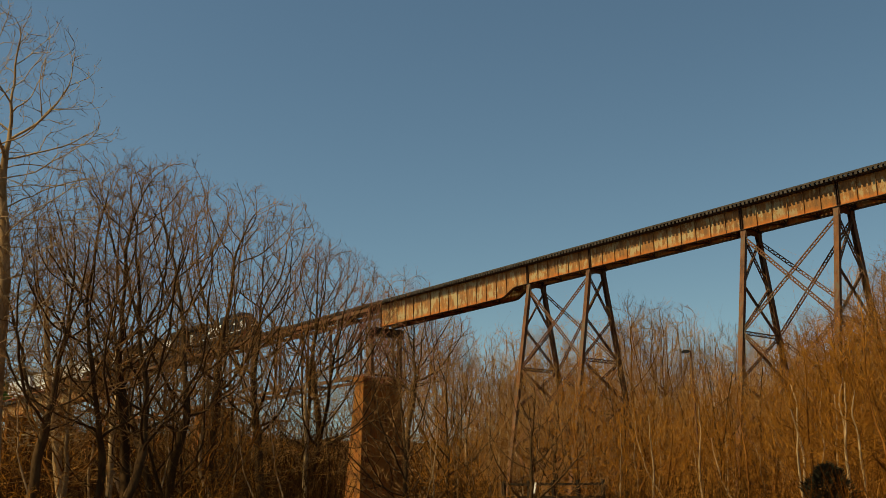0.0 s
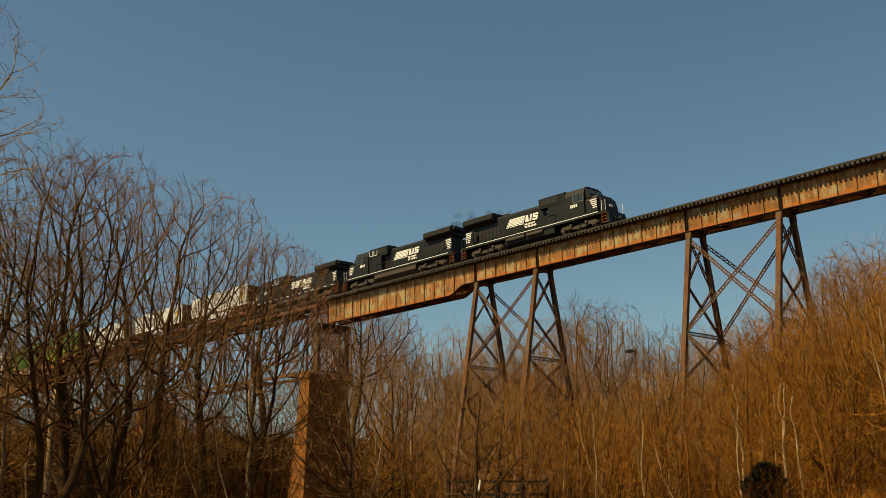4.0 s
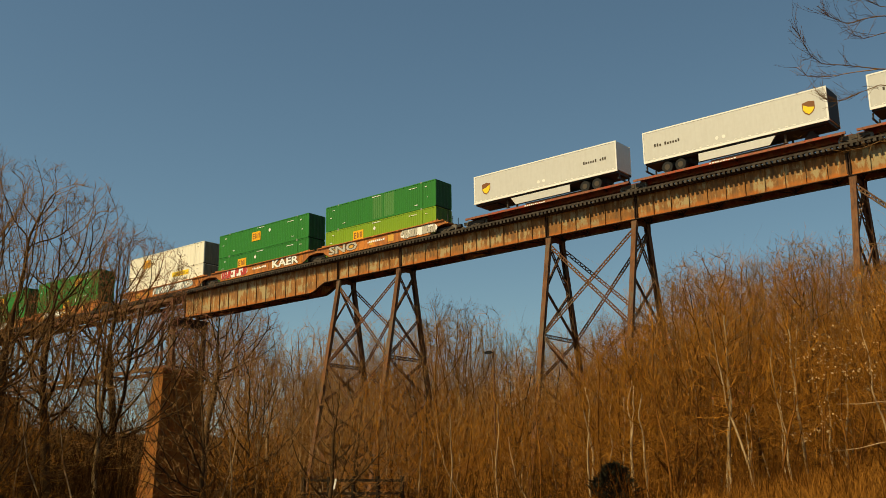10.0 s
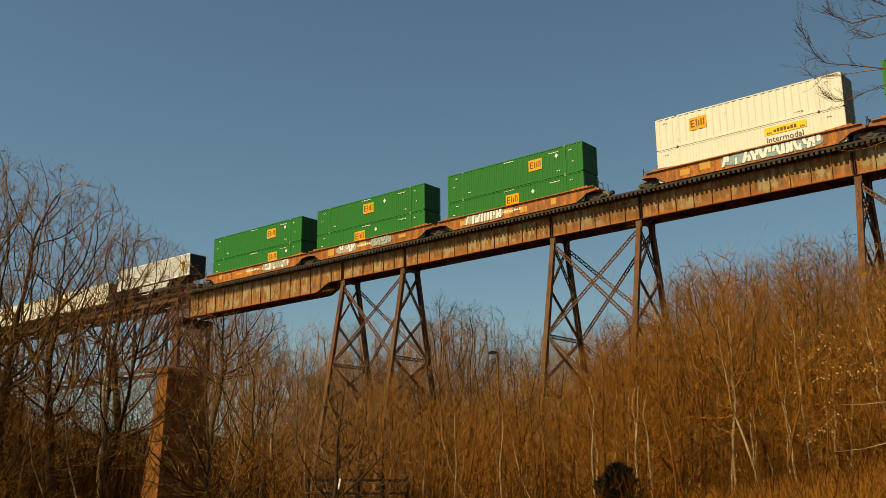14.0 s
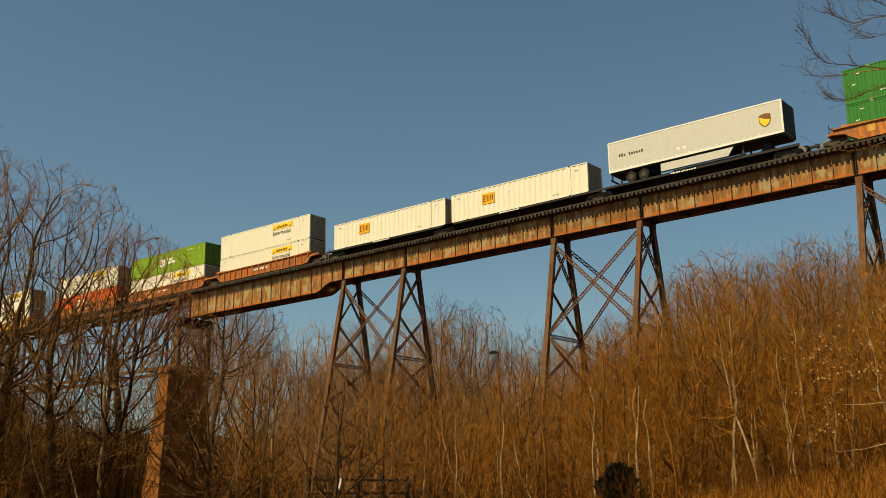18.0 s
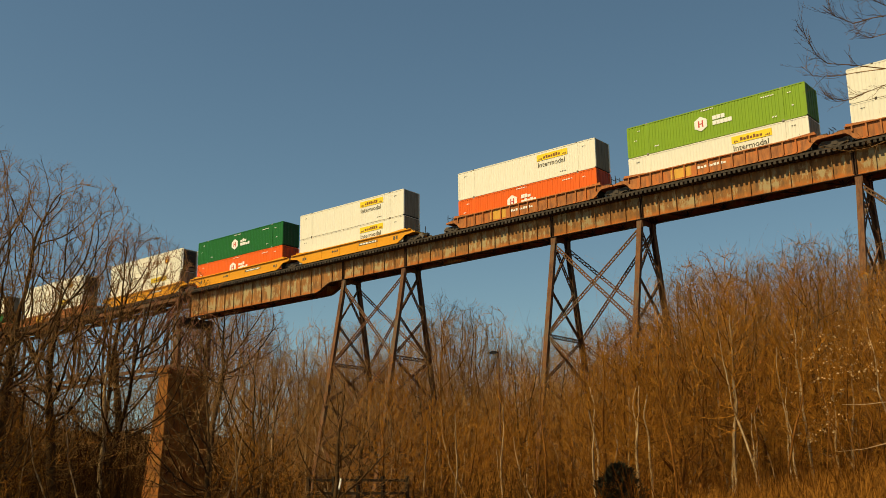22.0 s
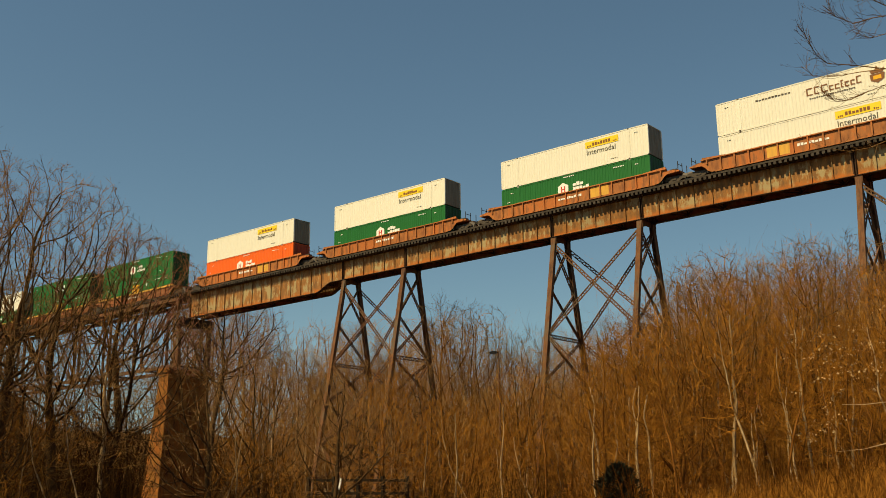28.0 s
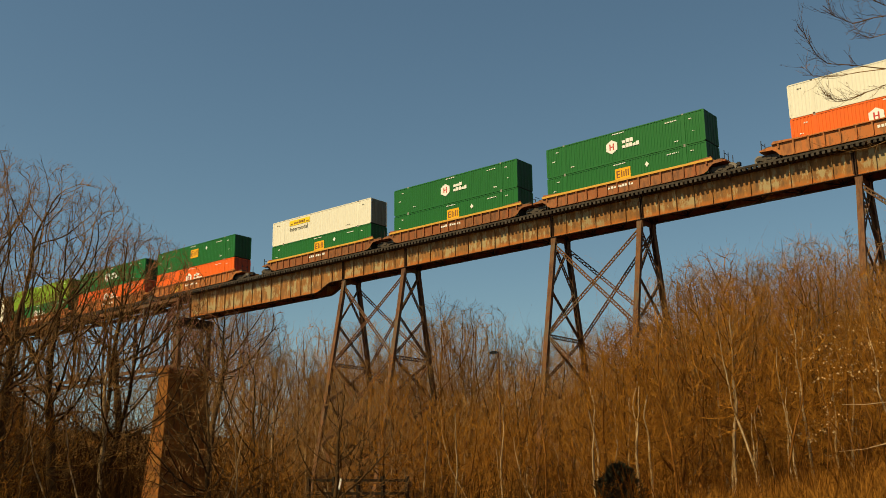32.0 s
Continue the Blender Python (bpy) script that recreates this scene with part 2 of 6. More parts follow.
# ---- mesh tools ----
class Geo:
    """Collects corners and faces of one mesh."""

    def __init__(self):
        self.v, self.f = [], []

    def box(self, x0, x1, y0, y1, z0, z1):
        n = len(self.v)
        self.v += [(x, y, z) for z in (z0, z1) for y in (y0, y1) for x in (x0, x1)]
        self.f += [tuple(n + i for i in q) for q in ((0, 2, 3, 1), (4, 5, 7, 6), (0, 1, 5, 4), (2, 6, 7, 3), (0, 4, 6, 2), (1, 3, 7, 5))]
        return self

    def prism(self, outline, y0, y1):
        """An outline in x and z, drawn out from y0 to y1."""
        n, k = len(self.v), len(outline)
        self.v += [(x, y0, z) for x, z in outline] + [(x, y1, z) for x, z in outline]
        self.f += [tuple(n + i for i in range(k)), tuple(n + 2 * k - 1 - i for i in range(k))]
        self.f += [(n + (i + 1) % k, n + i, n + k + i, n + k + (i + 1) % k) for i in range(k)]
        return self

    def section(self, outline, x0, x1):
        """An outline in y and z, drawn out from x0 to x1."""
        n, k = len(self.v), len(outline)
        self.v += [(x0, y, z) for y, z in outline] + [(x1, y, z) for y, z in outline]
        self.f += [tuple(n + k - 1 - i for i in range(k)), tuple(n + k + i for i in range(k))]
        self.f += [(n + i, n + (i + 1) % k, n + k + (i + 1) % k, n + k + i) for i in range(k)]
        return self

    def beam(self, a, b, w, h):
        """A straight bar of w by h from a to b."""
        a, b = Vector(a), Vector(b)
        d = (b - a).normalized()
        s = d.cross(Vector((0, 0, 1)) if abs(d.z) < 0.95 else Vector((1, 0, 0))).normalized()
        u = s.cross(d)
        n = len(self.v)
        for p in (a, b):
            self.v += [tuple(p + s * i * w / 2 + u * j * h / 2) for i, j in ((-1, -1), (1, -1), (1, 1), (-1, 1))]
        self.f += [(n, n + 1, n + 2, n + 3), (n + 7, n + 6, n + 5, n + 4)]
        self.f += [(n + i, n + 4 + i, n + 4 + (i + 1) % 4, n + (i + 1) % 4) for i in range(4)]
        return self

    def disc(self, c, r, y0, y1, k=16):
        """A round drum with its axis along y."""
        return self.prism([(c[0] + r * math.cos(2 * math.pi * i / k), c[1] + r * math.sin(2 * math.pi * i / k)) for i in range(k)], y0, y1)

    def tube(self, pts, rads, sides):
        n0, up = len(self.v), Vector((0.31, 0.95, 0.05))
        for i, p in enumerate(pts):
            d = (pts[min(i + 1, len(pts) - 1)] - pts[max(i - 1, 0)]).normalized()
            s = d.cross(up)
            s = s.normalized() if s.length > 1e-4 else Vector((1, 0, 0))
            u = s.cross(d)
            for k in range(sides):
                a = 2 * math.pi * k / sides
                q = p + (s * math.cos(a) + u * math.sin(a)) * rads[i]
                self.v.append((q.x, q.y, q.z))
        for i in range(len(pts) - 1):
            for k in range(sides):
                a, b = n0 + i * sides + k, n0 + i * sides + (k + 1) % sides
                self.f.append((a, b, b + sides, a + sides))
        return self

    def mesh(self, name, mat, smooth=False):
        me = bpy.data.meshes.new(name)
        me.from_pydata(self.v, [], self.f)
        me.materials.append(mat)
        if smooth:
            me.shade_smooth()
        me.update()
        return me


def fast_mesh(name, verts, faces, mat):
    """A mesh from arrays of corners and of faces with equally many corners."""
    me = bpy.data.meshes.new(name)
    n, k = faces.shape
    me.vertices.add(len(verts))
    me.vertices.foreach_set("co", verts.astype(np.float32).ravel())
    me.loops.add(n * k)
    me.loops.foreach_set("vertex_index", faces.astype(np.int32).ravel())
    me.polygons.add(n)
    me.polygons.foreach_set("loop_start", np.arange(0, n * k, k, dtype=np.int32))
    me.materials.append(mat)
    me.update(calc_edges=True)
    return me


def part(name, geo, mat, parent, label="", at=None, smooth=False):
    """One mesh object under a thing; geo may be a Geo or a mesh that is shared."""
    me = geo.mesh(name, mat, smooth) if isinstance(geo, Geo) else geo
    ob = new(name, me)
    ob.parent = parent
    if at is not None:
        ob.matrix_basis = at
    if label:
        ob["label"] = label
    return ob


def thing(name, label, category, group="", kind="", at=None):
    ob = new(name)
    ob.empty_display_size = 0.5
    if at is not None:
        ob.matrix_basis = at
    return tagged(ob, label, category, group, kind)


# ---- ground ----
def step(a, b, x):
    t = min(1.0, max(0.0, (x - a) / (b - a)))
    return t * t * (3 - 2 * t)


def land(x, y):
    """Height of the ground: a wooded valley between two hillsides that carry the track."""
    h = 26.6 * step(44, 70, x) * step(18, 60, y)
    h = max(h, 26.6 * step(-262, -330, x) * step(5, 60, y))
    back = step(120, 330, y) * (3 + 7 * step(-260, -40, x))
    h = max(h, back)
    h += 1.7 * math.exp(-(((x + 8) / 9) ** 2 + ((y - 36) / 12) ** 2))
    h += 0.5 * noise.noise(Vector((x * 0.05, y * 0.05, 3.0))) * step(4, 15, math.hypot(x, y))
    return h


def axis(lo, hi, gap, far):
    a = list(np.arange(lo, hi + gap, gap))
    d, p = gap, a[-1]
    while p < far:
        d *= 1.5
        p += d
        a.append(p)
    d, p = gap, a[0]
    while p > -far:
        d *= 1.5
        p -= d
        a.insert(0, p)
    return a


gx, gy = axis(-380, 140, 5, 4000), axis(-40, 400, 5, 4000)
g = Geo()
g.v = [(x, y, land(x, y)) for y in gy for x in gx]
g.f = [(j * len(gx) + i, j * len(gx) + i + 1, (j + 1) * len(gx) + i + 1, (j + 1) * len(gx) + i) for j in range(len(gy) - 1) for i in range(len(gx) - 1)]
tagged(new("ground", g.mesh("ground", M["ground"], True)), "brown leaf-littered valley floor with dry winter grass", "ground", kind="structure")

# ---- railway bridge ----
TOP = RAIL - 0.42
SHALLOW, DEEP = TOP - 2.05, TOP - 2.95


def girder_span(x0, x1, panels, bottom, haunch=False):
    s = thing("girder_span", "rust-streaked steel plate girder span with vertical stiffeners", "bridge span", "girder spans of the bridge")
    s.location = (0, YC, 0)
    plate = M["girder_deep"] if bottom < SHALLOW - 0.5 else M["girder"]
    for side in (-1, 1):
        y = side * HALF
        if haunch:
            curve = [(x1 - 4.3 + 2.6 * k / 8, bottom + (SHALLOW - bottom) * step(0, 1, k / 8)) for k in range(9)]
            outline = [(x0, TOP), (x0, bottom), *curve, (x1, SHALLOW), (x1, TOP)]
            low = [(x0, bottom), *curve, (x1, SHALLOW)]
        else:
            outline = [(x0, TOP), (x0, bottom), (x1, bottom), (x1, TOP)]
            low = [(x0, bottom), (x1, bottom)]
        part("web", Geo().prism(outline[::-1], y - 0.012, y + 0.012), plate, s)
        # flanges and frames use the steel colour that has shade painted in
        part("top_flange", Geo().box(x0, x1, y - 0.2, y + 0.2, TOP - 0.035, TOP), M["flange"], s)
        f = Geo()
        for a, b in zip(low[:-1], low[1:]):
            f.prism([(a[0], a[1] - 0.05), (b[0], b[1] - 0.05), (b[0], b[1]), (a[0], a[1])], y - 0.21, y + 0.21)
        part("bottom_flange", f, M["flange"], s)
        angle = Geo()
        for a, b in zip(low[:-1], low[1:]):
            angle.prism([(a[0], a[1]), (b[0], b[1]), (b[0], b[1] + 0.15), (a[0], a[1] + 0.15)], y + side * 0.012, y + side * 0.03)
        angle.box(x0, x1, min(y + side * 0.012, y + side * 0.03), max(y + side * 0.012, y + side * 0.03), TOP - 0.19, TOP - 0.036)
        part("flange_angle", angle, plate, s)
        for k in range(panels + 1):
            x = x0 + (x1 - x0) * k / panels
            x = min(max(x, x0 + 0.06), x1 - 0.06)
            z = bottom
            if haunch:
                z = bottom + (SHALLOW - bottom) * step(x1 - 4.3, x1 - 1.7, x)
            w = 0.09 if 0 < k < panels else 0.16
            st = Geo().box(x - 0.015, x + 0.015, *sorted((y + side * 0.02, y + side * (w + 0.04))), z + 0.002, TOP - 0.036)
            st.box(x - w, x + 0.015, *sorted((y + side * 0.02, y + side * 0.035)), z + 0.16, TOP - 0.2)
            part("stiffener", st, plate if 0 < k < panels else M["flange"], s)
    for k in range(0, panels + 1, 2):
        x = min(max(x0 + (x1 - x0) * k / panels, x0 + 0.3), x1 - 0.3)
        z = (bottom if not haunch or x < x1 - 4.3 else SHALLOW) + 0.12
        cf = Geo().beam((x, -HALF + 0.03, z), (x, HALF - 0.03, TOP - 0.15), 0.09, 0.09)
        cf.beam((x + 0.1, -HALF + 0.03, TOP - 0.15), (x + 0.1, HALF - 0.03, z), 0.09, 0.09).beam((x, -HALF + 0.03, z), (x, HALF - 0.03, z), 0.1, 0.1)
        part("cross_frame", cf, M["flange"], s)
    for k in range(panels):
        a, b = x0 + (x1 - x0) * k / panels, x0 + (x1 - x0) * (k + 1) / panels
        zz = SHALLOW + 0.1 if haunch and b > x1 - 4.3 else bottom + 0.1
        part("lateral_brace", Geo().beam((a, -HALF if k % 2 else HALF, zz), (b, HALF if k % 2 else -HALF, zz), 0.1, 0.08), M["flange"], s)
    return s


BATTER = 0.19


def tower(x0, x1):
    t = thing("trestle_tower", "tall rusted steel trestle tower with crossed bracing", "trestle tower", "towers of the bridge")
    t.location = (0, YC, 0)
    top = SHALLOW - 0.06
    foot = min(land(x0, YC - 5), land(x1, YC + 5), land(x0, YC)) - 0.3
    span = top - foot

    def leg(x, side, f):
        """A point on the leg, f from the top to the foot."""
        z = top - f * span
        return Vector((x, side * (HALF + BATTER * (top - z)), z))

    for x in (x0 + 0.2, x1 - 0.2):
        for side in (-1, 1):
            a, b = leg(x, side, 0), leg(x, side, 1)
            g = Geo()
            # two channels, a cover plate on the outer face and lacing on the inner
            for dx in (-0.18, 0.18):
                n = len(g.v)
                for p in (a, b):
                    g.v += [(p.x + dx + i * 0.02, p.y + j * 0.2, p.z) for i, j in ((-1, -1), (1, -1), (1, 1), (-1, 1))]
                g.f += [(n, n + 1, n + 2, n + 3), (n + 7, n + 6, n + 5, n + 4)] + [(n + i, n + 4 + i, n + 4 + (i + 1) % 4, n + (i + 1) % 4) for i in range(4)]
            n = len(g.v)
            for p in (a, b):
                g.v += [(p.x + i * 0.23, p.y + side * 0.2 + j * 0.015, p.z) for i, j in ((-1, -1), (1, -1), (1, 1), (-1, 1))]
            g.f += [(n + i, n + 4 + i, n + 4 + (i + 1) % 4, n + (i + 1) % 4) for i in range(4)]
            for k in range(44):
                p, q = a.lerp(b, k / 44), a.lerp(b, (k + 1) / 44)
                d = 0.17 if k % 2 else -0.17
                g.beam(p + Vector((d, -side * 0.21, 0)), q + Vector((-d, -side * 0.21, 0)), 0.02, 0.06)
            part("leg", g, M["tower"], t)
            part("cap_plate", Geo().box(x - 0.34, x + 0.34, side * HALF - 0.3, side * HALF + 0.3, top - 0.02, top + 0.008), M["flange"], t)
            gus = Geo().box(x - 0.3, x + 0.3, a.y + side * 0.22, a.y + side * 0.235, top - 0.75, top - 0.02)
            part("gusset", gus, M["tower"], t)

    def laced(name, p, q, w):
        """Two flanges joined by zigzag lacing, as the light braces are."""
        g = Geo()
        d = (q - p).normalized()
        s = d.cross(Vector((0, 1, 0)) if abs(d.y) < 0.6 else Vector((1, 0, 0))).normalized() * w / 2
        g.beam(p + s, q + s, 0.10, 0.085).beam(p - s, q - s, 0.10, 0.085)
        k = max(4, int((q - p).length / 0.32))
        for i in range(k):
            u, v = p.lerp(q, i / k), p.lerp(q, (i + 1) / k)
            g.beam(u + (s if i % 2 else -s), v - (s if i % 2 else -s), 0.015, 0.085)
        part(name, g, M["tower"], t)

    levels = [0.03, 0.37, 0.70, 0.985]
    for i, (f0, f1) in enumerate(zip(levels[:-1], levels[1:])):
        for side in (-1, 1):
            laced("diagonal", leg(x0 + 0.2, side, f0), leg(x1 - 0.2, side, f1), 0.26)
            laced("diagonal", leg(x1 - 0.2, side, f0), leg(x0 + 0.2, side, f1), 0.26)
            if i == 2:
                laced("strut", leg(x0 + 0.2, side, f1), leg(x1 - 0.2, side, f1), 0.3)
        for x in (x0 + 0.2, x1 - 0.2):
            fm = (f0 + f1) / 2
            for a, b in ((f0, fm), (fm, f1)):
                laced("cross_brace", leg(x, -1, a), leg(x, 1, b), 0.2)
                laced("cross_brace", leg(x, 1, a), leg(x, -1, b), 0.2)
            laced("strut", leg(x, -1, f1), leg(x, 1, f1), 0.28)
            if i == 0:
                g = Geo().beam(leg(x, -1, 0.005), leg(x, 1, 0.005), 0.12, 0.42)
                part("cap_beam", g, M["tower"], t)
    for x in (x0 + 0.2, x1 - 0.2):
        for side in (-1, 1):
            p = leg(x, side, 1)
            z = land(p.x, YC + p.y)
            part("footing", Geo().box(x - 0.7, x + 0.7, p.y - 0.7, p.y + 0.7, z - 0.8, max(p.z + 0.02, z + 0.25)), M["stone"], t)
    return t


SPANS = [(-78.0, -68.75, 6), (-68.75, -50.4, 11), (-50.4, -41.0, 6), (-41.0, -22.65, 11), (-22.65, -13.3, 6), (-13.3, 5.1, 11),
         (5.1, 14.45, 6), (14.45, 32.8, 11), (32.8, 42.15, 6), (42.15, 64.0, 13)]
girder_span(-105.5, -78.03, 16, DEEP, True)
for a, b, n in SPANS:
    girder_span(a + 0.03, b - 0.03, n, SHALLOW)
for a, b in ((-78.0, -68.75), (-50.4, -41.0), (-22.65, -13.3), (5.1, 14.45), (32.8, 42.15)):
    tower(a, b)


def pier(x, top_z, name="bridge_pier"):
    p = thing(name, "massive weathered orange-brown masonry bridge pier", "bridge pier", "piers of the bridge")
    p.location = (x, YC, 0)
    z0 = land(x, YC) - 1.0
    rows = 16
    for k in range(rows):
        q = []
        for f in (k / rows, (k + 0.985) / rows):
            e = 1 - f
            q.append((-0.95 - 1.8 * e, 0.95 + 0.1 * e, -3.0 - 0.8 * e, 3.0 + 0.8 * e, z0 + (top_z - 0.5 - z0) * f))
        g = Geo()
        for x0_, x1_, y0_, y1_, z in q:
            g.v += [(x0_, y0_, z), (x1_, y0_, z), (x1_, y1_, z), (x0_, y1_, z)]
        g.f += [(3, 2, 1, 0), (4, 5, 6, 7)] + [(i, (i + 1) % 4, 4 + (i + 1) % 4, 4 + i) for i in range(4)]
        part("stone_course", g, M["stone"], p)
    part("coping", Geo().box(-1.15, 1.15, -3.2, 3.2, top_z - 0.5, top_z), M["stone"], p)
    return p


PIER_TOP = 17.9
pier(-107.6, PIER_TOP)
bent = thing("steel_bent", "dark rusted steel bent standing on a pier", "steel bent")
bent.location = (-105.9, YC, 0)
for y in (-2.3, 2.3):
    part("post", Geo().box(-0.22, 0.22, y - 0.22, y + 0.22, PIER_TOP, DEEP - 1.2), M["tower"], bent)
part("cap_girder", Geo().box(-0.35, 0.35, -2.7, 2.7, DEEP - 1.2, DEEP - 0.06), M["flange"], bent)
for s in (-1, 1):
    part("cross_brace", Geo().beam((0, -2.3 * s, PIER_TOP + 0.3), (0, 2.3 * s, DEEP - 1.3), 0.16, 0.16), M["tower"], bent)
part("bearing", Geo().box(0.05, 0.85, -HALF - 0.3, -HALF + 0.3, DEEP - 0.06, DEEP - 0.052).box(0.1, 0.4, -2.72, -2.4, DEEP - 0.3, DEEP - 0.2), M["steel"], bent)


def truss(x0, x1, panels):
    t = thing("truss_span", "dark rusted steel deck truss span", "bridge truss", "truss spans of the bridge")
    t.location = (0, YC, 0)
    zt, zb = TOP - 0.25, PIER_TOP + 0.35
    for y in (-1.9, 1.9):
        part("top_chord", Geo().box(x0, x1, y - 0.2, y + 0.2, zt - 0.45, zt), M["tower"], t)
        part("bottom_chord", Geo().box(x0, x1, y - 0.2, y - 0.14, zb - 0.2, zb + 0.2).box(x0, x1, y + 0.14, y + 0.2, zb - 0.2, zb + 0.2), M["tower"], t)
        for k in range(panels + 1):
            x = x0 + (x1 - x0) * k / panels
            x = min(max(x, x0 + 0.2), x1 - 0.2)
            part("vertical", Geo().box(x - 0.14, x + 0.14, y - 0.13, y + 0.13, zb - 0.2, zt - 0.45), M["tower"], t)
            if k < panels:
                xn = x0 + (x1 - x0) * (k + 1) / panels
                up = k >= panels / 2
                part("diagonal", Geo().beam((x, y, zb if up else zt - 0.3), (xn, y, zt - 0.3 if up else zb), 0.16, 0.2), M["tower"], t)
    for k in range(panels + 1):
        x = min(max(x0 + (x1 - x0) * k / panels, x0 + 0.2), x1 - 0.2)
        part("floor_beam", Geo().box(x - 0.12, x + 0.12, -1.7, 1.7, zt - 0.6, zt - 0.1), M["flange"], t)
        part("bottom_strut", Geo().box(x - 0.1, x + 0.1, -1.7, 1.7, zb - 0.1, zb + 0.1), M["flange"], t)
        part("sway_brace", Geo().beam((x, -1.8, zb), (x, 1.8, zt - 0.5), 0.1, 0.1).beam((x + 0.12, 1.8, zb), (x + 0.12, -1.8, zt - 0.5), 0.1, 0.1), M["tower"], t)
    part("stringer", Geo().box(x0, x1, -1.1, -0.9, zt - 0.1, TOP).box(x0, x1, 0.9, 1.1, zt - 0.1, TOP), M["flange"], t)


truss(-152.5, -106.7, 6)
pier(-153.4, PIER_TOP)
truss(-200.0, -153.9, 6)
pier(-200.9, PIER_TOP)
for a, b in ((-228.0, -201.2), (-255.0, -228.05), (-285.0, -255.05)):
    girder_span(a, b, 14, DEEP)
for x in (-228.0, -255.0):
    pier(x, DEEP - 0.06)

deck = thing("track_deck", "open timber railway deck with dark tie ends and rails", "railway track", kind="structure")
deck.location = (0, YC, TOP)
tie = Geo().box(-0.115, 0.115, -1.76, 1.76, 0.002, 0.24).mesh("tie", M["tie"])
ties = list(np.arange(-290, 66, 0.43))
near = [x for x in ties if -122 < x < 6]
for x in near:
    part("tie", tie, None, deck, at=pose(x, random.uniform(-0.03, 0.03), 0))
rest = Geo()
for x in ties:
    if not -122 < x < 6:
        rest.box(x - 0.115, x + 0.115, -1.76, 1.76, 0.002, 0.24)
rest_ob = part("far_ties", rest, M["tie"], deck)
rest_ob["kind"] = "stuff"
for y in (-0.76, 0.76):
    part("rail", Geo().section([(y - 0.07, 0.24), (y + 0.07, 0.24), (y + 0.07, 0.265), (y + 0.012, 0.29), (y + 0.012, 0.38), (y + 0.036, 0.39), (y + 0.036, 0.42), (y - 0.036, 0.42), (y - 0.036, 0.39), (y - 0.012, 0.38), (y - 0.012, 0.29), (y - 0.07, 0.265)], -900, 620), M["rail"], deck)
for y in (-1.63, 1.63):
    part("guard_timber", Geo().box(-290, 66, y - 0.13, y + 0.13, 0.242, 0.40), M["tie"], deck)
for y in (-0.5, 0.5):
    part("guard_rail", Geo().box(-290, 66, y - 0.05, y + 0.05, 0.242, 0.37), M["rail"], deck)
bed = Geo()
for a, b in ((-900, -285), (63, 620)):
    bed.section([(-3.5, -1.2), (3.5, -1.2), (1.9, 0.2), (-1.9, 0.2)], a, b)
tagged(part("ballast_bed", bed, M["ground"], deck), "grey-brown ballast bed of the railway")


# ---- the train ----
moving = []      # (thing, place along the train, height over the rail, turn)


def drum(x, z, r, y0, y1, k=16):
    return Geo().disc((x, z), r, y0, y1, k)


WHEEL = Geo()
for s_ in (-1, 1):
    WHEEL.disc((0, 0), 0.455, *sorted((s_ * 0.72, s_ * 0.75)), 18).disc((0, 0), 0.42, *sorted((s_ * 0.745, s_ * 0.86)), 18)
WHEEL.disc((0, 0), 0.09, -0.95, 0.95, 8)
wheel_mesh = WHEEL.mesh("wheelset", M["steel"])
frame_geo = Geo()
for s_ in (-1, 1):
    frame_geo.prism([(-1.15, 0.52), (-0.95, 0.66), (-0.45, 0.72), (0.45, 0.72), (0.95, 0.66), (1.15, 0.52), (1.1, 0.36), (0.8, 0.4), (0.42, 0.22), (-0.42, 0.22), (-0.8, 0.4), (-1.1, 0.36)][::-1], *sorted((s_ * 0.92, s_ * 1.06)))
frame_geo.box(-0.22, 0.22, -1.1, 1.1, 0.35, 0.68).box(-0.8, 0.8, -0.6, 0.6, 0.3, 0.6)
frame_mesh = frame_geo.mesh("truck_frame", M["grime"])


def truck(x, car):
    part("truck_frame", frame_mesh, None, car, at=pose(x, 0, 0))
    for dx in (-0.89, 0.89):
        part("wheelset", wheel_mesh, None, car, at=pose(x + dx, 0, 0.455))


def coupler(x, s, car):
    part("coupler", Geo().box(*sorted((x, x + s * 0.75)), -0.1, 0.1, 0.78, 0.98).box(*sorted((x + s * 0.55, x + s * 0.8)), -0.18, 0.18, 0.72, 1.02), M["dark"], car)


def slab_of(rng, x, w, z0, z1, lean, grow=0.0):
    """A crooked upright slab with cut corners."""
    h, c = z1 - z0, 0.22 * w
    m = rng.uniform(0.35, 0.65)
    kink = rng.uniform(-0.25, 0.25) * w
    pts = [(x + c, z0), (x + w - 0.4 * c, z0 + 0.02 * h), (x + w, z0 + 0.12 * h), (x + w + kink, z0 + m * h), (x + w * 0.96, z1 - 0.1 * h), (x + w - c, z1), (x + 0.3 * c, z1 - 0.03 * h), (x, z1 - 0.14 * h), (x + kink * 0.8, z0 + m * h), (x, z0 + 0.1 * h)]
    cx, cz = x + w / 2, (z0 + z1) / 2
    return [(cx + (px - cx) * (1 + grow / w) + lean * (pz - cz), cz + (pz - cz) * (1 + grow / h)) for px, pz in pts]


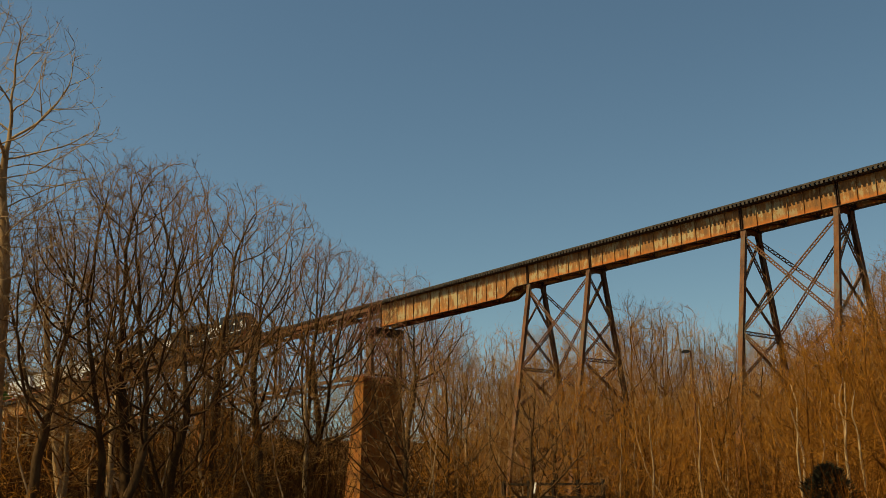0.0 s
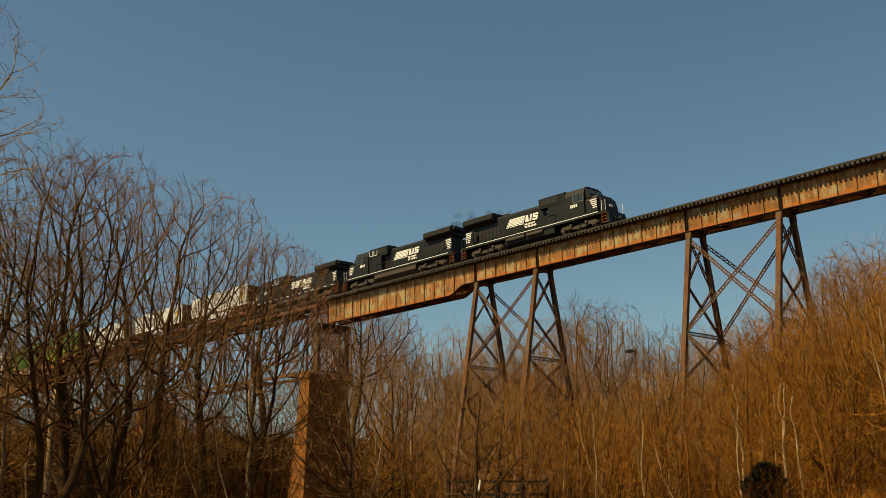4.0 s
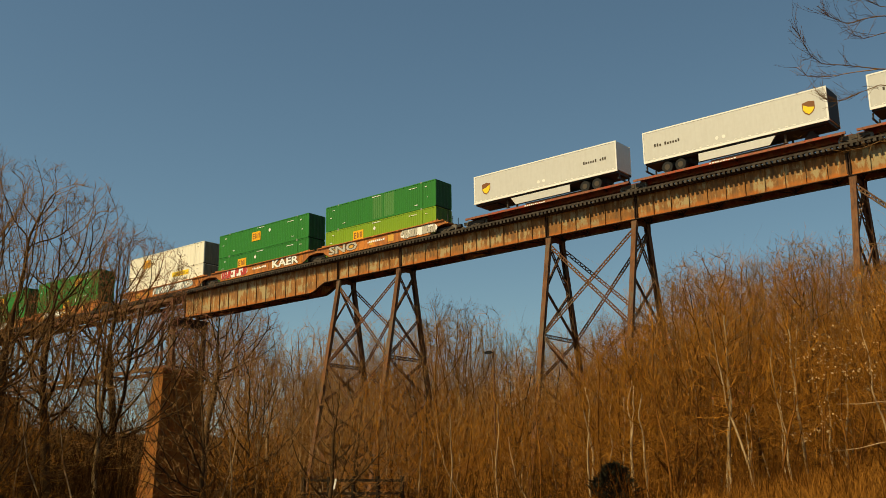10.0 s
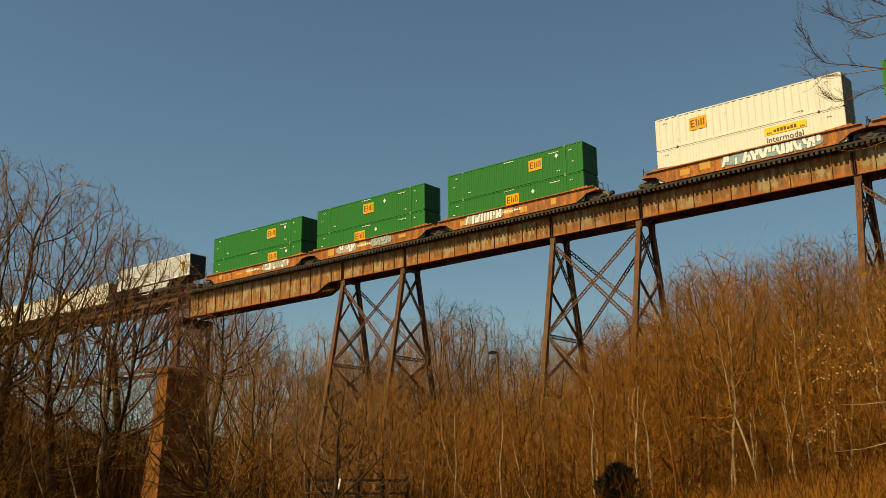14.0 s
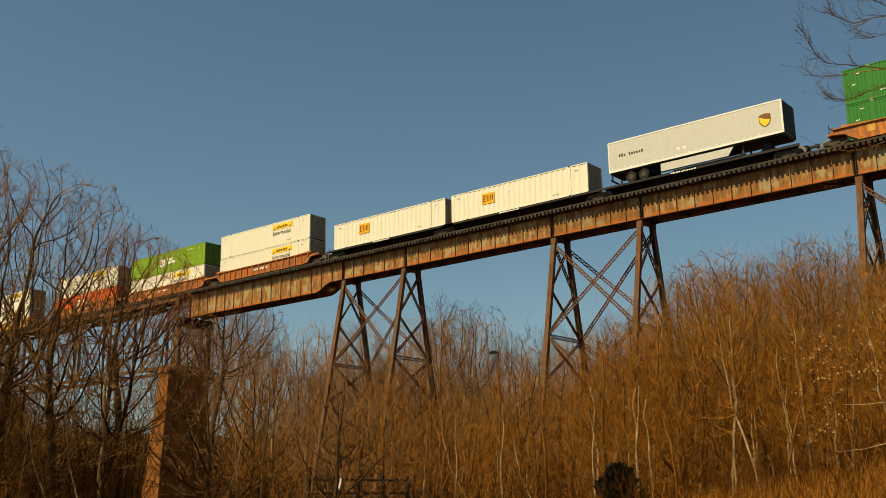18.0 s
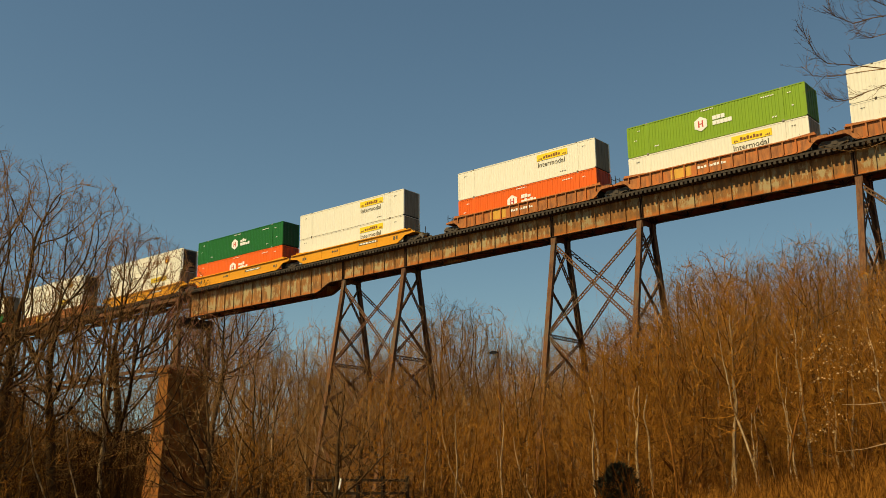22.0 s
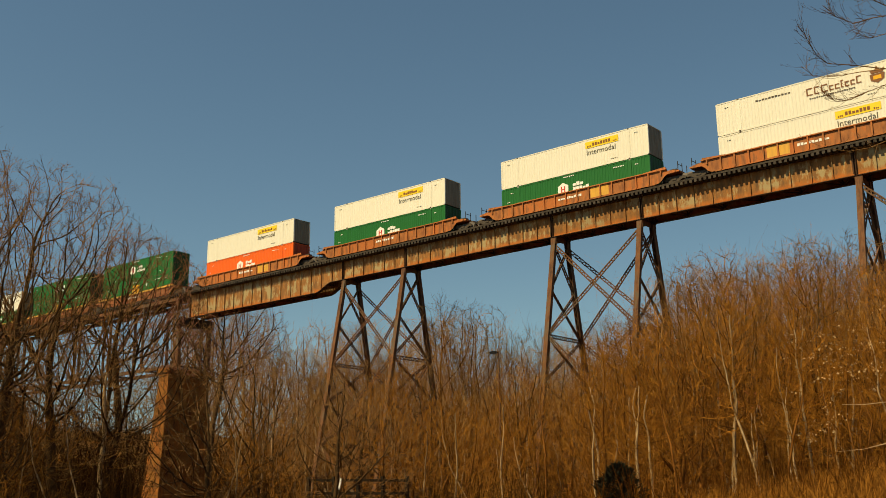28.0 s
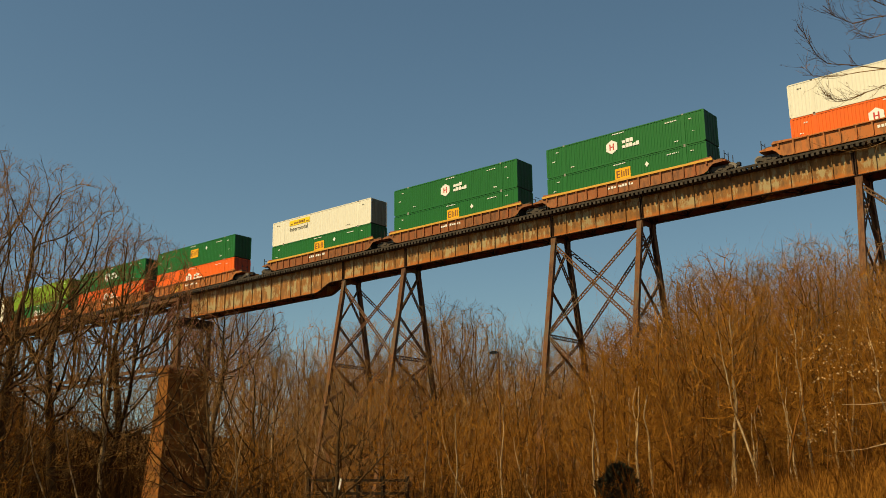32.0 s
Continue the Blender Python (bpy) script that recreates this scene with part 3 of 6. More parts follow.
def spray(rng, car, x0, x1, z0, z1, mats, y):
    """Sprayed shapes on a car side: a ragged cloud, and fat crooked slabs with dark rims on it."""
    h = z1 - z0
    n = max(5, round((x1 - x0) / 0.36))
    w = (x1 - x0) / n
    cz, k = (z0 + z1) / 2, 4 * n
    low = [(x0 - 0.15 + (x1 - x0 + 0.3) * i / k, z0 + rng.uniform(-0.04, 0.12) + 0.25 * h * abs(2 * i / k - 1) ** 8) for i in range(k + 1)]
    high = [(x1 + 0.15 - (x1 - x0 + 0.3) * i / k, z1 + rng.uniform(-0.14, 0.04) - 0.25 * h * abs(2 * i / k - 1) ** 8) for i in range(k + 1)]
    part("graffiti", Geo().prism(low + high, y - 0.004, y), mats[1], car, "sprayed graffiti cloud")
    lean = rng.uniform(-0.1, 0.2)
    for j in range(n):
        if rng.random() < 0.12:
            continue
        seed, tilt = rng.random(), lean + rng.choice((-0.28, 0.0, 0.05, 0.3))
        x, wide = x0 + j * w, w * rng.uniform(0.62, 0.92)
        a, b = z0 + h * rng.choice((0.0, 0.03, 0.06, 0.4)), z1 - h * rng.choice((0.0, 0.04, 0.05, 0.35))
        lift = 0.0011 * (j % 3)
        part("graffiti", Geo().prism(slab_of(random.Random(seed), x, wide, a, b, tilt, 0.07), y - 0.0082 - lift, y - 0.0045), M["ink"], car, "dark rim of a sprayed shape")
        part("graffiti", Geo().prism(slab_of(random.Random(seed), x, wide, a, b, tilt), y - 0.013 - lift, y - 0.0086 - lift), mats[0], car, "pale sprayed shape")


def bars(x, z, w, h, n, rng, y, gap=0.25):
    """A line of unreadable writing: short bars."""
    g = Geo()
    cell = w / n
    for k in range(n):
        hh = h * rng.choice((0.7, 1.0, 1.0))
        g.box(x + k * cell, x + (k + 1 - gap) * cell, y - 0.008, y - 0.003, z, z + hh)
    return g


def well_car(kind, front=True, rear=True, half=9.6, seed=1, graffiti=()):
    """A well car: two deep sides, end platforms over the trucks, and the floor between."""
    paint, ribbed, words = {"orange": ("wellorange", False, "faded orange steel double-stack well car, scarred with graffiti"),
                            "yellow": ("wellyellow", False, "bright yellow steel double-stack well car"),
                            "red": ("wellred", True, "oxide red ribbed double-stack well car"),
                            "brown": ("wellbrown", True, "brown ribbed well car with a yellow top chord")}[kind]
    rng = random.Random(seed)
    car = thing("well_car", words, "well car", "well cars of the train")
    mat = M[paint]
    e = half
    low, high = 0.24, 1.34
    outline = [(-e + 1.9, low), (e - 1.9, low), (e - 1.55, 0.42), (e - 1.3, 0.72), (e - 1.0, 0.92), (e - 0.2, 0.95), (e - 0.2, 1.15),
               (e - 0.9, 1.22), (e - 1.1, high), (-e + 1.1, high), (-e + 0.9, 1.22), (-e + 0.2, 1.15), (-e + 0.2, 0.95), (-e + 1.0, 0.92), (-e + 1.3, 0.72), (-e + 1.55, 0.42)]
    reach = e - 1.0
    if not ribbed:
        half_ = [(e - 2.3, low), (e - 1.75, 0.5), (e - 1.25, 0.86), (e - 0.15, 1.0), (e - 0.15, 1.2), (e - 0.4, high)]
        outline = half_ + [(-x, z) for x, z in half_[::-1]]
        reach = e - 0.4
    for s in (-1, 1):
        y = sorted((s * 1.38, s * 1.42))
        part("side_sill", Geo().prism(outline, *y), mat, car)
        part("top_chord", Geo().box(-reach, reach, *sorted((s * 1.34, s * 1.55)), high - (0.10 if kind == "brown" else 0.0), high + 0.09), M["yellowtop"] if kind == "brown" else mat, car)
        part("bottom_sill", Geo().box(-e + 2.2, e - 2.2, *sorted((s * 1.36, s * 1.50)), low - 0.07, low), mat, car)
        if ribbed:
            n = 15
            for k in range(n + 1):
                x = -e + 1.55 + (2 * e - 3.1) * k / n
                z = low if abs(x) < e - 1.9 else 0.95
                part("rib", Geo().box(x - 0.06, x + 0.06, *sorted((s * 1.42, s * 1.53)), z, high), mat, car)
        else:
            for k in range(6):
                x = -e + 2.5 + (2 * e - 5) * k / 5
                part("rib", Geo().box(x - 0.02, x + 0.02, *sorted((s * 1.42, s * 1.445)), low + 0.02, high), mat, car)
        # angled guide at each end of the top chord
        for q in (-1, 1):
            part("guide", Geo().prism([(q * (e - 3.4), high + 0.09), (q * (e - 1.1), high + 0.09), (q * (e - 1.1), high + 0.26), (q * (e - 3.2), high + 0.14)][::q], *sorted((s * 1.40, s * 1.47))), mat, car)
    part("floor", Geo().box(-e + 1.8, e - 1.8, -1.36, 1.36, low - 0.06, low - 0.005), M["dark"], car)
    for q in (-1, 1):
        part("end_platform", Geo().box(*sorted((q * (e - 1.45), q * (e + 0.1))), -1.36, 1.36, 0.98, 1.12), mat, car)
        part("bulkhead", Geo().box(*sorted((q * (e - 1.55), q * (e - 1.47))), -1.36, 1.36, low, 1.3), M["dark"], car)
        g = Geo()
        for y in (-1.2, -0.4, 0.5):
            g.beam((q * (e - 0.05), y, 1.12), (q * (e - 0.05), y, 1.95 if (q > 0) == front or rear else 1.5), 0.05, 0.05)
        g.beam((q * (e - 0.05), -1.2, 1.7), (q * (e - 0.05), -0.4, 1.7), 0.04, 0.04)
        part("grab_rail", g, M["dark"], car)
        part("brake_gear", Geo().box(*sorted((q * (e - 0.9), q * (e - 0.3))), -1.0, -0.4, 1.121, 1.4).box(*sorted((q * (e - 1.2), q * (e - 0.2))), 0.2, 0.9, 1.121, 1.3), M["grime"], car)
    truck(-e - 0.0 if not rear else -e + 0.55, car)
    if front:
        truck(e - 0.55, car)
        coupler(e, 1, car)
    if rear:
        coupler(-e, -1, car)
    lab = bars(-2.6 if kind == "yellow" else -1.5, 0.75, 1.0 if kind == "yellow" else 2.6, 0.22, 4 if kind == "yellow" else 9, rng, -1.42 - 0.006)
    part("lettering", lab, M["mark"] if kind != "yellow" else M["ink"], car, "small stencilled bars")
    if kind == "yellow":
        part("number_plate", Geo().box(1.6, 4.4, -1.432, -1.4285, 0.80, 1.08), M["ink"], car, "dark plate with pale bars")
        part("number_plate", bars(1.75, 0.86, 2.5, 0.16, 11, rng, -1.432), M["mark"], car, "pale bars on the plate")
        for x in (-7.4, 6.7):
            part("end_number", bars(x, 0.6, 0.7, 0.4, 2, rng, -1.42), M["ink"], car, "dark painted bars")
    if kind == "orange":
        for k in range(5):
            x = -e + 2.2 + (2 * e - 5.5) * (k + rng.uniform(0.0, 0.6)) / 5
            part("paint_patch", Geo().box(x, x + rng.uniform(0.5, 1.1), -1.4265, -1.4225, rng.uniform(0.4, 0.7), rng.uniform(0.9, 1.3)), M["yellowtop"], car, "patch of fresher paint")
    if kind == "red" and seed % 2:
        x = rng.choice((2.0, -4.0))
        part("paint_patch", Geo().box(x, x + 1.9, -1.4265, -1.4225, low + 0.1, high - 0.06), M["yellowtop"], car, "yellow repainted panels")
    for x0, x1, ma, mb, *word in graffiti:
        if word:
            for fat, m_, y in ((0.07, "ink", -1.449), (0.025, ma, -1.455)):
                me = word_mesh(word[0], 1.0, M[m_], fat)
                xs = [v.co.x for v in me.vertices]
                ys = [v.co.y for v in me.vertices]
                wide_, tall_ = max(xs) - min(xs), max(ys) - min(ys)
                fit = Matrix.Diagonal(((x1 - x0) / wide_, 0.92 / tall_, 1, 1)) @ Matrix.Translation((-min(xs), -min(ys), 0))
                me.transform(fit)
                part("graffiti", me, None, car, "sprayed letters in thick strokes", at=pose(x0, y, 0.38, 90, 0, 0))
        else:
            spray(rng, car, x0, x1, 0.36, 1.31, (M[ma], M[mb]), -1.447)
    return car


def spine_car(mat, front=True, rear=True, half=9.5):
    car = thing("spine_car", "low %s steel spine car" % ("dark red" if mat == "spinered" else "black"), "flat car", "spine cars of the train")
    m = M[mat]
    part("centre_beam", Geo().section([(-0.35, 0.62), (0.35, 0.62), (0.45, 0.98), (-0.45, 0.98)], -half, half), m, car)
    for s in (-1, 1):
        part("side_rail", Geo().box(-half + 0.3, half - 0.3, *sorted((s * 1.28, s * 1.40)), 0.80, 1.0), m, car)
        for k in range(9):
            x = -half + 1 + (2 * half - 2) * k / 8
            part("outrigger", Geo().prism([(x - 0.12, 0.8), (x + 0.12, 0.8), (x + 0.12, 0.97), (x - 0.12, 0.97)], *sorted((s * 0.4, s * 1.3))), m, car)
    part("deck_plate", Geo().box(-half + 0.6, half - 0.6, -1.27, 1.27, 0.982, 1.0), m, car)
    part("hitch", Geo().prism([(half - 4.0, 1.0), (half - 2.6, 1.0), (half - 3.0, 2.0), (half - 3.3, 2.0)], -0.5, 0.5), M["dark"], car)
    rng = random.Random(int(half * 10))
    part("lettering", bars(-2.0, 0.84, 2.4, 0.12, 10, rng, -1.40), M["mark"], car, "small stencilled bars")
    truck(-half if not rear else -half + 1.3, car)
    if front:
        truck(half - 1.3, car)
        coupler(half, 1, car)
    if rear:
        coupler(-half, -1, car)
    return car


# containers
CL, CW, CH = 16.154, 2.591, 2.896


def wavy(mat_key, pitch, depth):
    """Pressed side walls between the posts: one mesh for both sides."""
    g = Geo()
    for s in (-1, 1):
        xs = []
        x = -CL / 2 + 0.12
        while x < CL / 2 - 0.12 - pitch:
            xs += [(x, 0), (x + pitch * 0.36, 0), (x + pitch * 0.5, depth), (x + pitch * 0.86, depth)]
            x += pitch
        xs.append((CL / 2 - 0.12, 0))
        n = len(g.v)
        for x, d in xs:
            y = s * (CW / 2 - 0.012 - d)
            g.v += [(x, y, 0.16), (x, y, CH - 0.1)]
        for i in range(len(xs) - 1):
            q = (n + 2 * i, n + 2 * i + 2, n + 2 * i + 3, n + 2 * i + 1)
            g.f.append(q if s < 0 else q[::-1])
    return g.mesh("side_wall", M[mat_key])


def hexagon(x, z, r, y):
    return Geo().prism([(x + r * math.cos(math.pi / 6 + k * math.pi / 3), z + r * math.sin(math.pi / 6 + k * math.pi / 3)) for k in range(6)], y - 0.010, y - 0.003)


def word_mesh(body, size, mat, fat=0.0):
    cu = bpy.data.curves.new("word", "FONT")
    cu.body, cu.size, cu.extrude, cu.resolution_u, cu.offset = body, size, 0.002, 2, fat
    tmp = bpy.data.objects.new("word", cu)
    me = bpy.data.meshes.new_from_object(tmp)
    bpy.data.objects.remove(tmp)
    me.materials.append(mat)
    return me


inter = word_mesh("Intermodal", 0.70, M["ink"])
SHELL = {}


def shell(col):
    """Shared meshes of a container in one colour."""
    if col in SHELL:
        return SHELL[col]
    wide = col == "white_ribbed"
    m = M["white"] if wide else M[col]
    d = {}
    d["side_wall"] = wavy("white" if wide else col, 0.62 if wide else 0.285, 0.035 if wide else 0.012 if col == "white" else 0.024)
    d["roof"] = Geo().box(-CL / 2 + 0.02, CL / 2 - 0.02, -CW / 2 + 0.02, CW / 2 - 0.02, CH - 0.06, CH - 0.02).mesh("roof", m)
    d["floor"] = Geo().box(-CL / 2 + 0.05, CL / 2 - 0.05, -CW / 2 + 0.06, CW / 2 - 0.06, 0.06, 0.14).mesh("floor", M["dark"])
    for s, nm in ((-1, "near"), (1, "far")):
        d["top_rail", nm] = Geo().box(-CL / 2 + 0.1, CL / 2 - 0.1, *sorted((s * (CW / 2 - 0.07), s * CW / 2)), CH - 0.11, CH - 0.015).mesh("top_rail", m)
        d["bottom_rail", nm] = Geo().box(-CL / 2 + 0.1, CL / 2 - 0.1, *sorted((s * (CW / 2 - 0.07), s * CW / 2)), 0.02, 0.17).mesh("bottom_rail", m)
    d["corner_post"] = Geo().box(-0.08, 0.08, -0.08, 0.08, 0.1, CH - 0.08).mesh("corner_post", m)
    d["inner_post"] = Geo().box(-0.13, 0.13, -0.012, 0.012, 0.16, CH - 0.1).mesh("inner_post", m)
    d["casting"] = Geo().box(-0.09, 0.09, -0.08, 0.08, -0.002, 0.118).mesh("casting", M["ends"] if "white" not in col else M["grime"])
    fw = Geo()
    outl = [(CL / 2 - 0.06, CW / 2 - 0.08), (CL / 2 - 0.06, -CW / 2 + 0.08), (CL / 2 - 0.03, -CW / 2 + 0.08)]
    for k in range(5):
        y = -1.0 + k * 0.5
        outl += [(CL / 2 - 0.03, y - 0.12), (CL / 2 - 0.004, y - 0.08), (CL / 2 - 0.004, y + 0.08), (CL / 2 - 0.03, y + 0.12)]
    outl.append((CL / 2 - 0.03, CW / 2 - 0.08))
    nn = len(outl)
    fw.v = [(x, y, 0.1) for x, y in outl] + [(x, y, CH - 0.08) for x, y in outl]
    fw.f = [tuple(range(nn))[::-1], tuple(range(nn, 2 * nn))] + [(i, (i + 1) % nn, nn + (i + 1) % nn, nn + i) for i in range(nn)]
    d["front_wall"] = fw
    # front end only: its colour holds painted shade as well as grime
    d["front_wall"] = d["front_wall"].mesh("front_wall", M["end_grime_shade"] if "white" in col else M["end_" + col])
    dr = Geo().box(-CL / 2 + 0.02, -CL / 2 + 0.06, -CW / 2 + 0.09, -0.01, 0.14, CH - 0.1)
    d["door"] = dr.mesh("door", m)
    d["lock_rod"] = Geo().box(-CL / 2 - 0.015, -CL / 2 + 0.015, -0.02, 0.02, 0.15, CH - 0.12).mesh("lock_rod", M["steel"])
    SHELL[col] = d
    return d


COLOURS = {"white": "white", "white_ribbed": "white", "green": "green", "hubgreen": "dark green", "lime": "lime green", "orange": "orange-red"}


def container(col, mark="", seed=0):
    rng = random.Random(seed * 7 + 3)
    mark, _, place = mark.partition("@")
    place = float(place) if place else None
    words = {"inter": "with a yellow panel and dark lettering", "hub": "with a white hexagon mark", "emp": "with a yellow square mark", "eng": "with brown script bars and a crest", "faded": "with two faded side panels", "": "with small white markings"}[mark]
    c = thing("shipping_container", "%s corrugated steel freight container %s" % (COLOURS[col], words), "freight container", "containers on the train")
    d = shell(col)
    part("side_wall", d["side_wall"], None, c)
    for k in ("roof", "floor", "front_wall", "door"):
        part(k, d[k], None, c)
    part("door", d["door"], None, c, at=pose(0, CW / 2 - 0.08, 0))
    for k in ("top_rail", "bottom_rail"):
        part(k, d[k, "near"], None, c)
        part(k, d[k, "far"], None, c)
    for x in (-1, 1):
        for y in (-1, 1):
            part("corner_post", d["corner_post"], None, c, at=pose(x * (CL / 2 - 0.081), y * (CW / 2 - 0.081), 0))
            part("inner_post", d["inner_post"], None, c, at=pose(x * 6.1, y * (CW / 2 - 0.012), 0))
            for z in (0, CH - 0.114):
                part("casting", d["casting"], None, c, at=pose(x * 6.1, y * (CW / 2 - 0.078), z))
    for y in (-0.85, -0.3, 0.3, 0.85):
        part("lock_rod", d["lock_rod"], None, c, at=pose(0, y, 0))
    Y = -CW / 2 - 0.004
    ink = M["mark"] if col in ("green", "hubgreen", "lime", "orange") else M["ink"]
    small = Geo()
    for x, z, w in ((4.2, 0.42, 0.7), (6.7, 2.3, 0.35), (-7.3, 2.35, 0.4)) if ink is M["ink"] else ((-7.4, 1.45, 0.3), (-5.4, 0.55, 0.4), (4.4, 2.4, 1.1), (6.6, 2.25, 0.3), (5.2, 0.5, 0.4), (-0.9, 2.62, 1.2), (6.9, 1.1, 0.2), (-7.0, 2.3, 0.3)):
        h_ = 0.06 if ink is M["ink"] else 0.09
        k = 0.0
        while k < w:
            q = rng.uniform(0.08, 0.2)
            small.box(x + k, x + min(k + q, w), Y - 0.006, Y - 0.002, z, z + h_)
            k += q + 0.07
    tagged(part("lettering", small, ink, c), "small unreadable stencilled bars", kind="stuff")
    if mark == "faded":
        for x in (-0.9, 0.72):
            g = Geo()
            for k in range(5):
                q = -CL / 2 + 0.12 + (round((x + CL / 2) / 0.285) + k) * 0.285
                for a_, b_, d_ in ((0, 0.36, 0), (0.5, 0.86, 0.024)):
                    g.box(q + 0.285 * a_, q + 0.285 * b_, -CW / 2 + 0.008 + d_, -CW / 2 + 0.014 + d_, 0.2, CH - 0.14)
            part("side_panel", g, M["palegreen"], c, "faded pale green side panel")
    if mark == "inter":
        o = (place if place is not None else 3.35) - 3.28
        part("panel", Geo().box(1.55 + o, 5.0 + o, Y - 0.006, Y - 0.001, 1.98, 2.60), M["yellow"], c, "bright yellow sign panel")
        part("panel_mark", bars(2.30 + o, 2.12, 1.95, 0.30, 7, rng, Y - 0.006, 0.25), M["brown"], c, "dark bars on the yellow panel")
        for x in (1.75, 4.45):
            part("panel_mark", bars(x + o, 2.06, 0.42, 0.16, 3, rng, Y - 0.006, 0.3), M["brown"], c, "dark bars on the yellow panel")
        part("lettering", inter, None, c, "dark painted word", at=pose(1.62 + o, Y - 0.004, 1.33, 90, 0, 0))
    if mark == "hub":
        o = (place if place is not None else -0.98) + 0.75
        part("hexagon_mark", hexagon(-0.75 + o, 1.52, 0.66, Y), M["mark"], c, "white hexagon mark")
        part("hexagon_mark", Geo().box(-0.98 + o, -0.86 + o, Y - 0.014, Y - 0.0105, 1.22, 1.82).box(-0.64 + o, -0.52 + o, Y - 0.014, Y - 0.0105, 1.22, 1.82).box(-0.86 + o, -0.64 + o, Y - 0.014, Y - 0.0105, 1.47, 1.57), M["red"], c, "small red mark")
        part("lettering", bars(0.32 + o, 1.62, 1.15, 0.36, 3, rng, Y, 0.12), M["mark"], c, "white bars")
        part("lettering", bars(0.32 + o, 1.16, 1.75, 0.36, 5, rng, Y, 0.12), M["mark"], c, "white bars")
    if mark == "emp":
        x = (place or 0.0) - 0.78
        part("panel", Geo().box(x, x + 1.56, Y - 0.006, Y - 0.001, 1.15, 2.25), M["empyellow"], c, "amber square mark")
        letters = Geo().box(x + 0.14, x + 0.26, Y - 0.012, Y - 0.007, 1.38, 2.05)
        for zz in (1.38, 1.66, 1.94):
            letters.box(x + 0.255, x + 0.50, Y - 0.0115, Y - 0.007, zz, zz + 0.11)
        for xx in (0.62, 0.84, 1.06, 1.28):
            letters.box(x + xx, x + xx + 0.11, Y - 0.012, Y - 0.007, 1.42, 2.05 if xx != 0.84 else 1.9)
        part("panel_mark", letters, M["brown"], c, "dark bars on the amber square")
        part("diamond", Geo().prism([(x + 3.2, 1.8), (x + 3.4, 2.05), (x + 3.2, 2.3), (x + 3.0, 2.05)], Y - 0.008, Y - 0.002), M["mark"], c, "white diamond placard")
    if mark == "eng":
        for k, (xx, ww) in enumerate(((-0.4, 0.5), (0.22, 0.42), (0.78, 0.52), (1.4, 0.36), (1.84, 0.38), (2.3, 0.22), (2.6, 0.36), (3.04, 0.36), (3.48, 0.4))):
            up = 0.62 if k in (0, 1, 2, 5, 8) else 0.42
            gl = Geo().box(xx, xx + 0.10, Y - 0.008, Y - 0.003, 1.55, 1.55 + up)
            gl.box(xx + 0.101, xx + ww - 0.02, Y - 0.0078, Y - 0.003, 1.55, 1.64).box(xx + 0.101, xx + ww - 0.02, Y - 0.0078, Y - 0.003, 1.46 + up, 1.55 + up)
            part("lettering", gl, M["brown"], c, "brown script bars")
        part("lettering", bars(-0.2, 1.22, 3.6, 0.11, 20, rng, Y, 0.3), M["grime"], c, "small grey bars")
        part("lettering", bars(-4.6, 2.2, 3.0, 0.13, 11, rng, Y, 0.3), M["grime"], c, "small grey bars")
        part("crest", Geo().prism([(4.55, 1.45), (5.05, 1.2), (5.55, 1.45), (5.6, 1.95), (4.5, 1.95)], Y - 0.008, Y - 0.002), M["brown"], c, "brown crest mark")
        part("crest", Geo().prism([(4.62, 2.0), (5.48, 2.0), (5.62, 2.35), (5.25, 2.2), (5.05, 2.6), (4.85, 2.2), (4.48, 2.35)], Y - 0.008, Y - 0.002), M["brown"], c, "brown crest mark")
        part("crest", Geo().box(4.75, 5.35, Y - 0.012, Y - 0.0085, 1.5, 1.8), M["empyellow"], c, "golden centre of the crest")
        # the open machinery frame of a cooled unit
        part("cooling_unit", Geo().box(CL / 2 - 0.018, CL / 2 + 0.05, -0.95, 0.95, 0.5, CH - 0.25), M["dark"], c, "dark cooling unit")
        for y in (-CW / 2 + 0.05, CW / 2 - 0.05):
            fr = Geo().box(CL / 2 - 0.02, CL / 2 + 0.42, y - 0.05, y + 0.05, 0.05, 0.2)
            fr.box(CL / 2 + 0.33, CL / 2 + 0.42, y - 0.05, y + 0.05, 0.05, CH - 0.05)
            fr.box(CL / 2 - 0.02, CL / 2 + 0.42, y - 0.05, y + 0.05, CH - 0.14, CH - 0.05)
            fr.beam((CL / 2 + 0.37, y, 0.8), (CL / 2 + 0.0, y, 1.7), 0.07, 0.07).beam((CL / 2 + 0.37, y, 1.9), (CL / 2, y, 2.6), 0.07, 0.07)
            part("end_frame", fr, M["mark"], c, "white open end frame")
    return c


